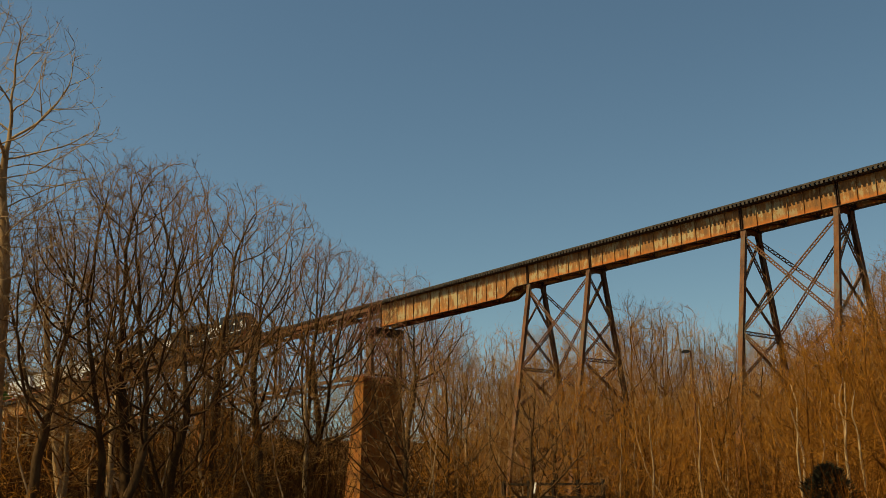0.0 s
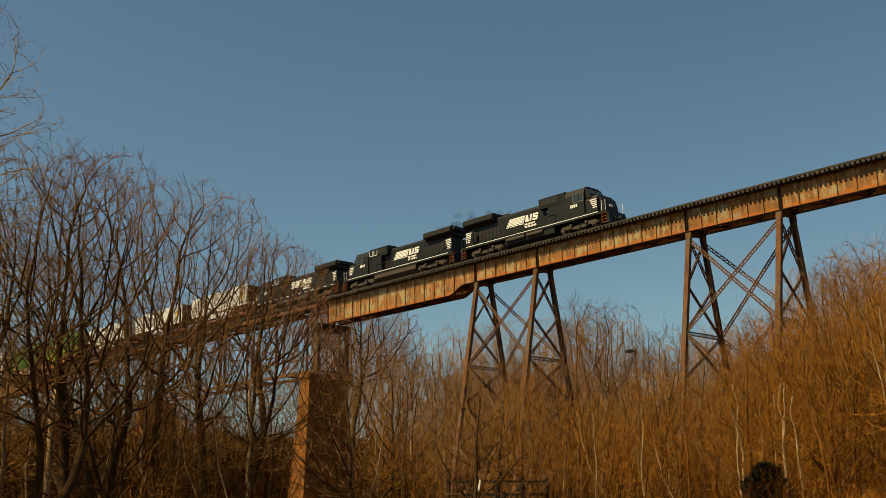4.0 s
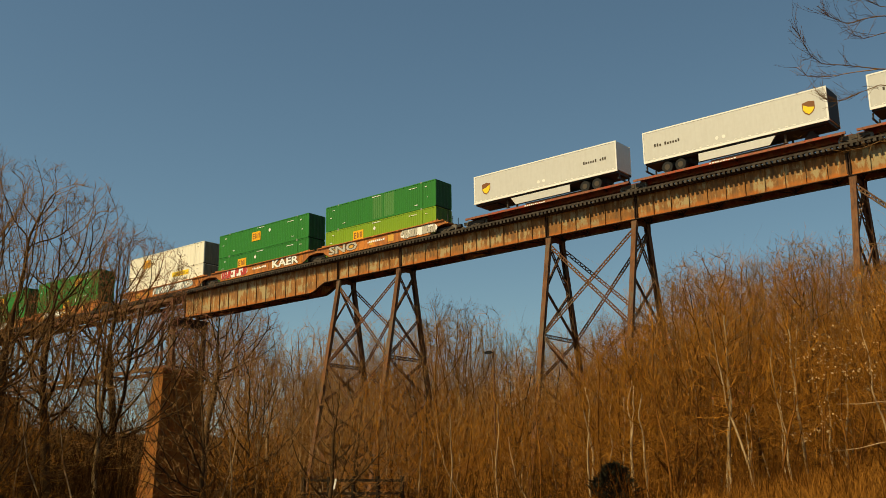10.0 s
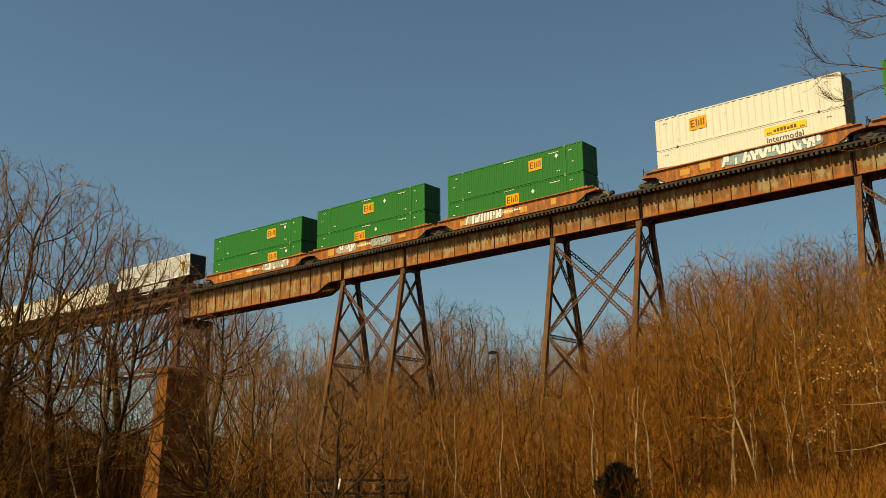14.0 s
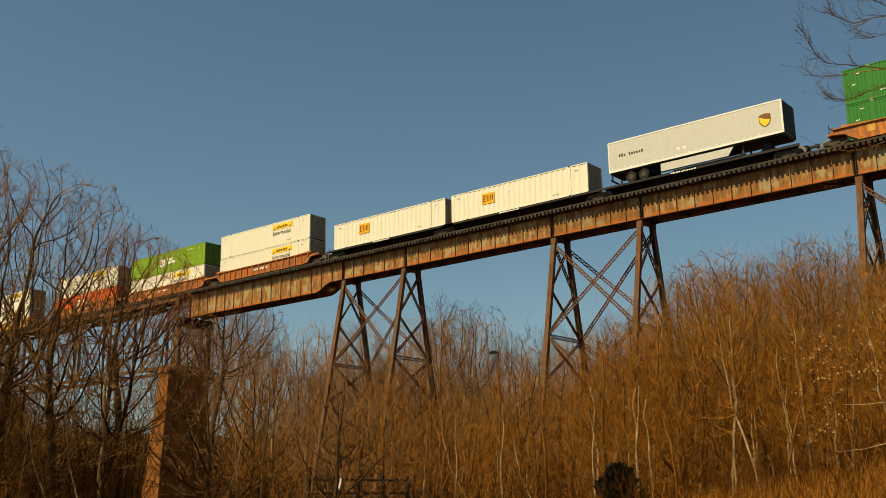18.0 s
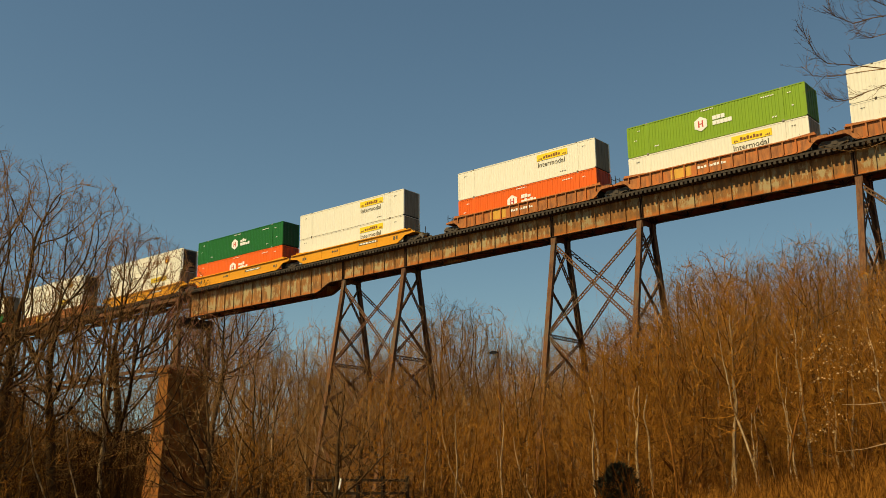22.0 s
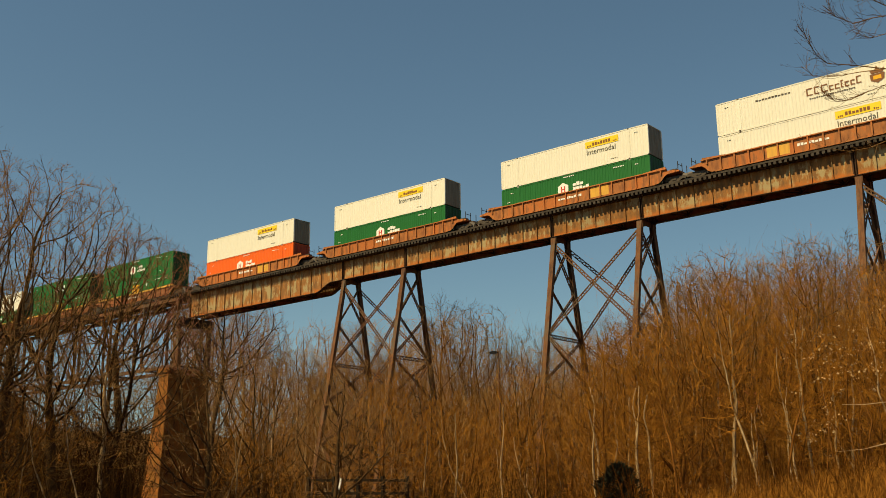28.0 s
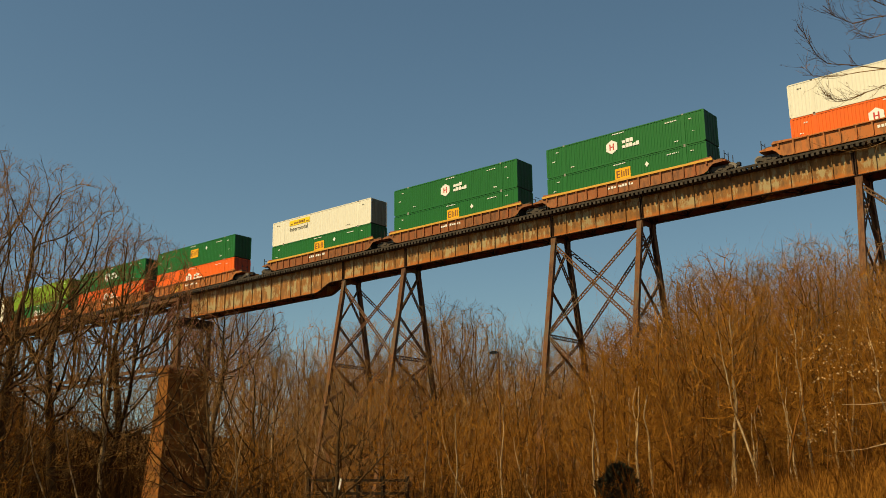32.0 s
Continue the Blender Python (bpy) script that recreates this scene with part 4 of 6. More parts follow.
def trailer(turned=False):
    """A road trailer, its nose towards +x."""
    t = thing("semi_trailer", "pale grey box semi-trailer riding on a spine car", "semi-trailer", "trailers on the train")
    L2, z0, z1 = CL / 2, 1.24, 4.11
    part("box_body", Geo().box(-L2, L2 - 0.02, -1.28, 1.28, z0 + 0.16, z1 - 0.08), M["trailer"], t)
    part("nose", Geo().section([(-1.2, z0 + 0.2), (1.2, z0 + 0.2), (1.2, z1 - 0.1), (-1.2, z1 - 0.1)], L2 - 0.02, L2 + 0.03), M["dark"], t, "dark front wall")
    part("roof", Geo().box(-L2 + 0.01, L2, -1.27, 1.27, z1 - 0.08, z1 - 0.03), M["trailer"], t)
    for s in (-1, 1):
        part("top_rail", Geo().box(-L2, L2, *sorted((s * 1.25, s * 1.298)), z1 - 0.12, z1), M["mark"], t)
        rail = Geo().box(-L2, L2, *sorted((s * 1.2, s * 1.298)), z0, z0 + 0.2)
        part("bottom_rail", rail, M["mark"], t)
        riv = Geo()
        for k in range(26):
            x = -L2 + 0.3 + k * 0.62
            riv.box(x, x + 0.22, *sorted((s * 1.298, s * 1.305)), z0 + 0.25, z0 + 0.31)
        tagged(part("marker_tape", riv, M["mark"], t), "row of small white reflective dashes", kind="stuff")
        part("end_post", Geo().box(-L2 - 0.01, -L2 + 0.1, *sorted((s * 1.2, s * 1.3)), z0, z1), M["mark"], t)
        part("end_post", Geo().box(L2 - 0.12, L2 + 0.02, *sorted((s * 1.2, s * 1.3)), z0, z1), M["mark"], t)
        part("side_skirt", Geo().prism([(-3.0, 0.36), (3.2, 0.36), (3.7, 1.05), (-3.0, 1.05)], *sorted((s * 1.16, s * 1.19))), M["trailer"], t)
    part("floor_frame", Geo().box(-L2 + 0.1, L2 - 0.1, -1.18, 1.18, z0 - 0.14, z0 + 0.1), M["dark"], t)
    for x in (-5.9, -4.65):
        for s in (-1, 1):
            w = part("wheel", Geo().disc((x, 0.5), 0.5, *sorted((s * 0.72, s * 1.25)), 20), M["tyre"], t)
            part("rim", Geo().disc((x, 0.5), 0.26, *sorted((s * 1.252, s * 1.262)), 14), M["grime"], w, "dull wheel rim")
    part("axle_frame", Geo().box(-6.6, -3.9, -0.6, 0.6, 0.6, 1.1), M["dark"], t)
    part("bumper", Geo().box(-L2, -L2 + 0.1, -1.1, 1.1, 0.55, 0.68).box(-L2, -L2 + 0.1, -0.9, -0.75, 0.68, 1.1).box(-L2, -L2 + 0.1, 0.75, 0.9, 0.68, 1.1), M["dark"], t)
    for s in (-1, 1):
        part("landing_leg", Geo().box(4.3, 4.45, s * 0.8 - 0.07, s * 0.8 + 0.07, 0.35, 1.1).box(4.2, 4.55, s * 0.8 - 0.15, s * 0.8 + 0.15, 0.30, 0.35), M["grime"], t)
    part("king_pin_plate", Geo().box(5.6, 7.6, -0.8, 0.8, 0.98, 1.1), M["dark"], t)
    y = -1.284
    if turned:
        y = 1.284
    sg = -1 if not turned else 1
    def face(g0):
        return g0
    ys = sorted((y, y + sg * 0.006))
    yt = sorted((y + sg * 0.006, y + sg * 0.011))
    part("shield_mark", Geo().prism([(6.1, 3.1), (6.1, 2.5), (6.28, 2.2), (6.6, 2.0), (6.92, 2.2), (7.1, 2.5), (7.1, 3.1), (6.6, 3.2)], *ys), M["brown"], t, "brown shield mark")
    part("shield_mark", Geo().prism([(6.16, 2.95), (6.16, 2.55), (6.35, 2.27), (6.6, 2.1), (6.85, 2.27), (7.04, 2.55), (7.04, 2.62), (6.6, 2.72)], *yt), M["yellow"], t, "golden shield mark")
    rng = random.Random(5)
    wb = Geo()
    for k in range(10):
        if k != 3:
            wb.box(-7.0 + k * 0.25, -6.84 + k * 0.25, *ys, 2.55, 2.55 + rng.choice((0.2, 0.28)))
    part("lettering", wb, M["grime"], t, "grey bars of writing")
    part("placard", Geo().disc((-1.2 if not turned else -0.2, 2.0), 0.16, *ys, 10).disc((-0.6 if not turned else 0.4, 2.0), 0.16, *ys, 10), M["mark"], t, "round white placards")
    return t


def locomotive(seed, slanted=True, tanks=True):
    """A six-axle wide-cab diesel, its cab towards +x."""
    lo = thing("diesel_locomotive", "black six-axle diesel freight locomotive with white nose stripes", "locomotive", "locomotives of the train")
    rng = random.Random(seed)
    P = M["loco"]
    part("frame", Geo().box(-10.3, 10.3, -1.48, 1.48, 1.30, 1.58), P, lo)
    for s in (-1, 1):
        part("sill_stripe", Geo().box(-9.6, 9.2, *sorted((s * 1.482, s * 1.488)), 1.50, 1.565) if slanted else
             [gg for gg in [Geo()] for k in range(13) if gg.box(-9.6 + k * 1.45, -8.9 + k * 1.45, *sorted((s * 1.482, s * 1.488)), 1.48, 1.56)][0], M["mark"], lo, "white reflective sill stripe")
    # engine hood, narrow, with a sloped shoulder
    hood = [(-0.88, 1.58), (0.88, 1.58), (0.88, 3.95), (0.62, 4.25), (-0.62, 4.25), (-0.88, 3.95)]
    part("engine_hood", Geo().section(hood, -9.7, 4.4), P, lo)
    rad = [(-0.9, 3.62), (0.9, 3.62), (1.50, 4.02), (1.53, 4.50), (1.35, 4.70), (-1.35, 4.70), (-1.53, 4.50), (-1.50, 4.02)]
    part("radiator", Geo().section(rad, -10.1, -5.4), P, lo, "overhanging radiator wings")
    part("radiator_cap", Geo().section([(-1.3, 4.2), (1.3, 4.2), (1.1, 4.6), (-1.1, 4.6)], -10.4, -10.1).box(-9.8, -5.8, -1.1, 1.1, 4.68, 4.74), P, lo)
    for s in (-1, 1):
        for k in range(4):
            x = -9.9 + k * 1.12
            part("radiator_grille", Geo().box(x, x + 1.02, *sorted((s * 1.505, s * 1.535)), 4.07, 4.45), M["dark"], lo, "dark radiator grille")
    part("rear_cabinet", Geo().section([(-1.2, 1.58), (1.2, 1.58), (1.2, 3.35), (-1.2, 3.35)], -9.9, -8.7), P, lo)
    inlet = [(-1.38, 3.5), (1.38, 3.5), (1.42, 4.55), (1.2, 4.66), (-1.2, 4.66), (-1.42, 4.55)]
    part("inlet_box", Geo().section(inlet, 1.4, 4.9), P, lo)
    for s in (-1, 1):
        part("grille", Geo().box(1.7, 4.0, *sorted((s * 1.39, s * 1.425)), 3.75, 4.4), M["dark"], lo, "dark air grille")
        part("electrical_cabinet", Geo().box(2.6, 5.0, *sorted((s * 0.88, s * 1.36)), 1.6, 3.5), P, lo)
        for k in range(7):
            x = -8.6 + k * 0.55
            part("vent_door", Geo().box(x, x + 0.40, *sorted((s * 0.88, s * 0.905)) if k > 0 else sorted((s * 1.2, s * 1.215)), 2.1, 3.15), M["dark"], lo)
        for k in range(9):
            x = -4.9 + k * 0.98
            part("hood_door", Geo().box(x, x + 0.9, *sorted((s * 0.88, s * 0.90)), 1.75, 3.75), P, lo)
    # cab and nose
    cab = [(-1.5, 1.58), (1.5, 1.58), (1.5, 3.9), (1.3, 4.5), (0.8, 4.68), (-0.8, 4.68), (-1.3, 4.5), (-1.5, 3.9)]
    part("cab", Geo().section(cab, 5.0, 7.55).prism([(7.5, 3.3), (8.35, 3.3), (7.55, 4.55), (7.5, 4.6)], -1.28, 1.28), P, lo)
    part("nose", Geo().section([(-1.35, 1.58), (1.35, 1.58), (1.35, 3.0), (1.1, 3.45), (-1.1, 3.45), (-1.35, 3.0)], 7.5, 9.1).prism([(9.05, 1.6), (9.75, 1.6), (9.7, 2.4), (9.4, 3.1), (9.05, 3.4)], -1.1, 1.1), P, lo)
    for s in (-1, 1):
        part("side_window", Geo().box(6.15, 6.8, *sorted((s * 1.49, s * 1.507)), 3.2, 3.85), M["glass"], lo, "cab side window")
        part("side_window", Geo().box(6.95, 7.4, *sorted((s * 1.49, s * 1.507)), 3.2, 3.85), M["glass"], lo, "cab side window")
        fr = Geo().box(6.08, 6.14, *sorted((s * 1.49, s * 1.515)), 3.1, 3.9).box(6.08, 7.48, *sorted((s * 1.49, s * 1.515)), 3.1, 3.16).box(7.42, 7.48, *sorted((s * 1.49, s * 1.515)), 3.1, 3.9)
        part("window_frame", fr, M["steel"], lo, "bright window frame")
        part("windshield", Geo().prism([(8.05, 3.78), (7.72, 4.32), (7.75, 4.35), (8.09, 3.80)], *sorted((s * 0.15, s * 1.15))), M["glass"], lo, "windshield")
        st = Geo()
        for k in range(5):
            z = 2.1 + k * 0.2
            st.prism([(8.15 + 0.09 * (4 - k), z), (9.02, z), (9.02, z + 0.11), (8.15 + 0.09 * (4 - k) - 0.03, z + 0.11)], *sorted((s * 1.352, s * 1.358)))
        part("nose_stripes", st, M["mark"], lo, "white diagonal nose stripes")
        rs = Geo()
        for k in range(6):
            z = 2.1 + k * 0.2
            rs.box(-9.85, -9.2 + 0.05 * k, *sorted((s * 1.217, s * 1.224)), z, z + 0.11)
        part("rear_stripes", rs, M["mark"], lo, "white stripes on the rear cabinet")
        if not tanks:
            for x in (3.35, 4.2):
                part("window_outline", Geo().box(x, x + 0.06, *sorted((s * 1.425, s * 1.432)), 3.75, 4.35).box(x + 0.62, x + 0.68, *sorted((s * 1.425, s * 1.432)), 3.75, 4.35).box(x, x + 0.68, *sorted((s * 1.425, s * 1.432)), 3.70, 3.76), M["mark"], lo, "white outline on the cabinet")
        part("heritage_dot", Geo().disc((2.2, 3.2), 0.13, *sorted((s * 0.905, s * 0.915)), 3 if not tanks else 8), M["red"] if not tanks else M["mark"], lo, "small round mark")
        # mane-like block of white stripes and blocky letters on the hood
        def mir(pts):
            return pts if s < 0 else [(-3.1 - x, z) for x, z in pts][::-1]

        def slab(g, pts, k=0):
            g.prism(mir(pts), *sorted((s * 0.902, s * (0.908 + 0.001 * k))))

        def rect(x0, x1, z0, z1):
            return [(x0, z0), (x1, z0), (x1, z1), (x0, z1)]

        mane, big, sm = Geo(), Geo(), Geo()
        x0, x1 = (-3.9, -1.1)
        for k in range(6):
            z = 2.62 + k * 0.155
            slab(mane, [(x0 + 0.10 * k, z), (x1 - 0.25 + 0.06 * k, z), (x1 - 0.25 + 0.06 * (k + 1), z + 0.125), (x0 + 0.10 * (k + 1), z + 0.125)] if slanted else rect(x0, x1 + 0.2, z, z + 0.125))
        part("stripe_mark", mane, M["mark"], lo, "block of white stripes")
        for k, (a, b, lean) in enumerate(((-1.05, -0.78, 0.12), (-0.80, -0.52, -0.1), (-0.42, -0.18, 0.12))):
            slab(big, [(a, 2.75), (b, 2.75), (b + lean, 3.5), (a + lean, 3.5)], k)
        slab(big, rect(-0.02, 0.7, 2.75, 2.95))
        slab(big, rect(0.45, 0.74, 2.94, 3.06), 1)
        slab(big, rect(0.05, 0.76, 3.04, 3.22))
        slab(big, rect(0.06, 0.34, 3.2, 3.32), 1)
        slab(big, rect(0.08, 0.86, 3.3, 3.5))
        part("letter_mark", big, M["mark"], lo, "large white block mark")
        for r, n in ((0, 8), (1, 7)):
            for k in range(n):
                slab(sm, rect(-1.15 + k * 0.22, -0.99 + k * 0.22, 2.12 + r * 0.28, 2.32 + r * 0.28))
        part("lettering", sm, M["mark"], lo, "white bars of writing")
        nb = Geo()
        for k in range(4):
            nb.box(5.75 + k * 0.24, 5.92 + k * 0.24, *sorted((s * 1.502, s * 1.508)), 2.62, 2.95)
        part("number_bars", nb, M["mark"], lo, "white number bars")
        # three-axle truck sides
        for x in (-6.55, 6.55):
            fr = Geo().prism([(x - 2.45, 0.62), (x - 2.2, 0.95), (x - 1.2, 0.98), (x - 0.8, 0.74), (x + 0.8, 0.74), (x + 1.2, 0.98), (x + 2.2, 0.95), (x + 2.45, 0.62), (x + 2.3, 0.5), (x + 1.3, 0.62), (x + 0.7, 0.46), (x - 0.7, 0.46), (x - 1.3, 0.62), (x - 2.3, 0.5)][::-1], *sorted((s * 1.06, s * 1.24)))
            part("truck_frame", fr, M["grime"], lo, "grey cast truck side frame")
            for dx in (-2.0, 0, 2.0):
                part("axle_box", Geo().box(x + dx - 0.24, x + dx + 0.24, *sorted((s * 1.2, s * 1.33)), 0.36, 0.72).disc((x + dx, 0.53), 0.15, *sorted((s * 1.33, s * 1.40)), 10), M["grime"], lo)
            for dx in (-1.0, 1.0):
                part("brake_cylinder", Geo().disc((x + dx, 0.9), 0.17, *sorted((s * 1.24, s * 1.38)), 10), M["grime"], lo)
        # walkway rails
        hr = Geo()
        for k in range(11):
            x = -9.4 + k * 1.3
            hr.beam((x, s * 1.42, 1.58), (x, s * 1.42, 2.55), 0.035, 0.035)
        hr.beam((-9.4, s * 1.42, 2.55), (3.6, s * 1.42, 2.55), 0.035, 0.035)
        part("handrail", hr, P, lo, "thin walkway handrail")
        for x, d in ((-10.15, -1), (9.9, 1)):
            sp = Geo()
            for k in range(4):
                sp.box(x - 0.28, x + 0.28, *sorted((s * 1.12, s * 1.45)), 0.35 + 0.3 * k, 0.385 + 0.3 * k)
            sp.box(x - 0.30, x - 0.27, *sorted((s * 1.12, s * 1.45)), 0.3, 1.58).box(x + 0.27, x + 0.30, *sorted((s * 1.12, s * 1.45)), 0.3, 1.58)
            part("steps", sp, M["wellbrown"], lo, "rusty red step ladder")
            part("grab_rail", Geo().beam((x + 0.2, s * 1.4, 1.58), (x + 0.2, s * 1.4, 2.65), 0.04, 0.04).beam((x - 0.25, s * 1.4, 1.58), (x - 0.25, s * 1.4, 2.65), 0.04, 0.04), M["mark"] if d > 0 else P, lo)
    for x in (-6.55, 6.55):
        for dx in (-2.0, 0, 2.0):
            part("wheelset", wheel_mesh, None, lo, at=Matrix.Translation((x + dx, 0, 0.53)) @ Matrix.Diagonal((1.16, 1, 1.16, 1)))
    # added dark blocks that close the see-through gaps between the wheels
    for x in (-9.0, 4.1):
        part("traction_gear", Geo().box(x, x + 4.9, -0.7, 0.7, 0.3, 1.3), M["dark"], lo)
    if tanks:
        part("fuel_tank", Geo().section([(-1.0, 0.32), (1.0, 0.32), (1.38, 0.62), (1.38, 1.3), (-1.38, 1.3), (-1.38, 0.62)], -3.6, 3.4), P, lo)
        for s in (-1, 1):
            for a, b in ((-3.3, -0.6), (-0.3, 1.9)):
                n = 12
                part("air_reservoir", Geo().section([(s * 1.45 + 0.21 * math.cos(2 * math.pi * k / n), 1.06 + 0.21 * math.sin(2 * math.pi * k / n)) for k in range(n)], a, b), M["grime"], lo, "grimy air reservoir", smooth=False)
    else:
        part("fuel_tank", Geo().section([(-0.9, 0.30), (0.9, 0.30), (1.42, 0.75), (1.42, 1.3), (-1.42, 1.3), (-1.42, 0.75)], -3.9, 3.9), M["grime"], lo)
    part("exhaust_stack", Geo().box(-4.9, -4.0, -0.35, 0.35, 4.25, 4.5), M["dark"], lo)
    part("horn", Geo().box(-3.0, -2.5, -0.15, 0.15, 4.25, 4.42), M["dark"], lo)
    part("antenna_plate", Geo().box(5.6, 6.6, -0.5, 0.5, 4.68, 4.74), P, lo)
    part("pilot", Geo().prism([(10.25, 0.3), (10.6, 0.18), (10.45, 1.3), (10.25, 1.3)], -1.4, 1.4).prism([(-10.25, 0.3), (-10.25, 1.3), (-10.45, 1.3), (-10.6, 0.18)][::1], -1.4, 1.4), P, lo)
    coupler(10.3, 1, lo)
    coupler(-10.3, -1, lo)
    part("headlight", Geo().box(9.74, 9.80, -0.3, 0.3, 2.2, 2.45), M["mark"], lo, "twin headlight housing")
    part("brake_hose", Geo().beam((10.5, 0.5, 1.2), (10.7, 0.55, 0.6), 0.06, 0.06).beam((10.5, -0.5, 1.2), (10.7, -0.55, 0.6), 0.06, 0.06), M["dark"], lo)
    return lo


def ride(ob, u, z=0.0, turn=0):
    """Puts a thing on the train: u metres along it."""
    moving.append((ob, u, z, turn))


ride(locomotive(1), 169.5)
ride(locomotive(2, True, False), 147.3, 0, 180)
ride(locomotive(3, False, False), 125.4, 0, 180)


def load_spine(mat, us, loads):
    for k, (u, load) in enumerate(zip(us, loads)):
        ride(spine_car(mat, k == 0, k == len(us) - 1), u - CL / 2)
        if load == "trailer":
            ride(trailer(), u - CL / 2, 1.002)
        elif load == "turned":
            ride(trailer(True), u - CL / 2, 1.002, 180)
        else:
            ride(container("white_ribbed", "emp@-3.4", 4 + k * 3), u - CL / 2, 1.002)


load_spine("spinered", (113.7, 94.45, 75.6), ("trailer", "trailer", "turned"))


def stack(kind, fronts, loads, single=False, half=9.6, graffiti=()):
    for k, (u, (low, lm, top, tm)) in enumerate(zip(fronts, loads)):
        mid = u - CL / 2
        gr = graffiti[k] if k < len(graffiti) else ()
        ride(well_car(kind, single or k == 0, single or k == len(fronts) - 1, half, int(abs(u)), gr), mid)
        ride(container(low, lm, int(abs(u)) % 13), mid, 0.26)
        ride(container(top, tm, int(abs(u)) % 13 + 1), mid, 0.26 + CH + 0.012)


W_, P_, B_, K_ = "mark", "red", "blue", "silver"
stack("orange", (54.45, 35.5, 16.3), (("lime", "emp@-3.0", "green", "faded"), ("green", "emp@-3.6", "green", "emp@-1.1"), ("white", "inter", "white_ribbed", "emp@-4.1")),
      graffiti=[((-7.4, -3.0, K_, W_, "SNO"), (3.5, 8.2, K_, W_)), ((-7.1, -2.5, P_, W_), (2.1, 6.6, W_, K_, "KAER")), ((-2.1, 6.1, W_, B_),)])
stack("orange", (-7.4, -26.7, -45.5), (("green", "emp@0", "green", "emp@2.8"), ("green", "emp@-1.3", "green", "emp@0"), ("green", "emp@3.1", "green", "emp@2.8")),
      graffiti=[((-5.6, -1.2, W_, K_),), ((-4.6, -1.8, W_, K_), (0.6, 3.4, K_, B_)), ((1.7, 6.0, K_, W_),)])
load_spine("dark", (-66.6, -85.0, -102.0), ("trailer", "box", "box"))
stack("red", (-122.2, -141.6, -161.1), (("white", "inter", "white", "inter"), ("white", "inter", "lime", "hub"), ("orange", "hub@-1.4", "white", "inter")))
stack("yellow", (-184.7, -203.85, -223.6), (("white", "inter", "white", "inter"), ("orange", "hub", "hubgreen", "hub@-0.76"), ("white", "inter", "white", "eng")))
stack("red", (-247.0, -269.6, -292.95, -315.9), (("white", "inter", "white", "eng"), ("hubgreen", "hub", "white", "inter"), ("hubgreen", "hub", "white", "inter"), ("orange", "hub@-1.5", "white", "inter")), True, 10.7)
stack("brown", (-339.3, -358.9, -378.5), (("hubgreen", "emp@0", "hubgreen", "hub"), ("hubgreen", "emp@0", "hubgreen", "hub"), ("hubgreen", "emp@0", "white", "inter@-3.4")))
stack("red", (-401.7, -420.6, -439.6, -458.6), (("orange", "hub", "hubgreen", "emp@0"), ("orange", "hub", "hubgreen", "hub"), ("hubgreen", "hub", "lime", ""), ("white", "inter", "white", "inter")))

# thin exhaust smoke that drifts back over the leading engine
puff = Geo()
srng = random.Random(4)
for k in range(18):
    f = (k + srng.random()) / 18
    cx, cy, cz = -4.3 - 11.0 * f + srng.gauss(0, 0.3), srng.gauss(0, 0.15 + 0.5 * f), 4.75 + 0.9 * f ** 0.6 + srng.gauss(0, 0.12 + 0.4 * f)
    r = srng.uniform(0.18, 0.30) + 0.30 * f
    ball = bmesh.new()
    bmesh.ops.create_icosphere(ball, subdivisions=2, radius=r)
    n = len(puff.v)
    puff.v += [(cx + 1.6 * v.co.x, cy + v.co.y, cz + 0.75 * v.co.z) for v in ball.verts]
    puff.f += [tuple(n + v.index for v in f_.verts) for f_ in ball.faces]
    ball.free()
smoke = tagged(new("exhaust_smoke", puff.mesh("exhaust_smoke", M["smoke"], True)), "thin dark diesel exhaust smoke over a locomotive", "smoke", kind="stuff")
ride(smoke, 169.5)


# ---- trees and undergrowth ----
def unit(a):
    return a / np.maximum(np.linalg.norm(a, axis=-1, keepdims=True), 1e-9)


def drums(a, b, ra, rb, da, db, k):
    """Tapered k-sided stubs from the points a to b, as corners and four-cornered faces."""
    ref = np.array([0.31, 0.95, 0.05])
    ang = 2 * math.pi * np.arange(k) / k
    rings = []
    for p, r, d in ((a, ra, da), (b, rb, db)):
        u = unit(np.cross(d, ref))
        w = np.cross(u, d)
        rings.append(p[:, None] + (u[:, None] * np.cos(ang)[None, :, None] + w[:, None] * np.sin(ang)[None, :, None]) * r[:, None, None])
    v = np.concatenate(rings, axis=1).reshape(-1, 3)
    i = np.arange(k)
    one = np.stack([i, (i + 1) % k, k + (i + 1) % k, k + i], axis=1)
    f = (np.arange(len(a))[:, None, None] * 2 * k + one[None]).reshape(-1, 4)
    return v, f


def slivers(a, b, wa, wb, r):
    """Thin flat twigs from a to b, each turned its own way."""
    s = unit(np.cross(b - a, r.normal(size=a.shape)))
    v = np.stack([a - s * wa, a + s * wa, b + s * wb, b - s * wb], axis=1).reshape(-1, 3)
    return v, np.arange(len(a) * 4).reshape(-1, 4)


def joined(pieces):
    vs, fs, n = [], [], 0
    for v, f in pieces:
        vs.append(v)
        fs.append(f + n)
        n += len(v)
    return np.concatenate(vs), np.concatenate(fs)


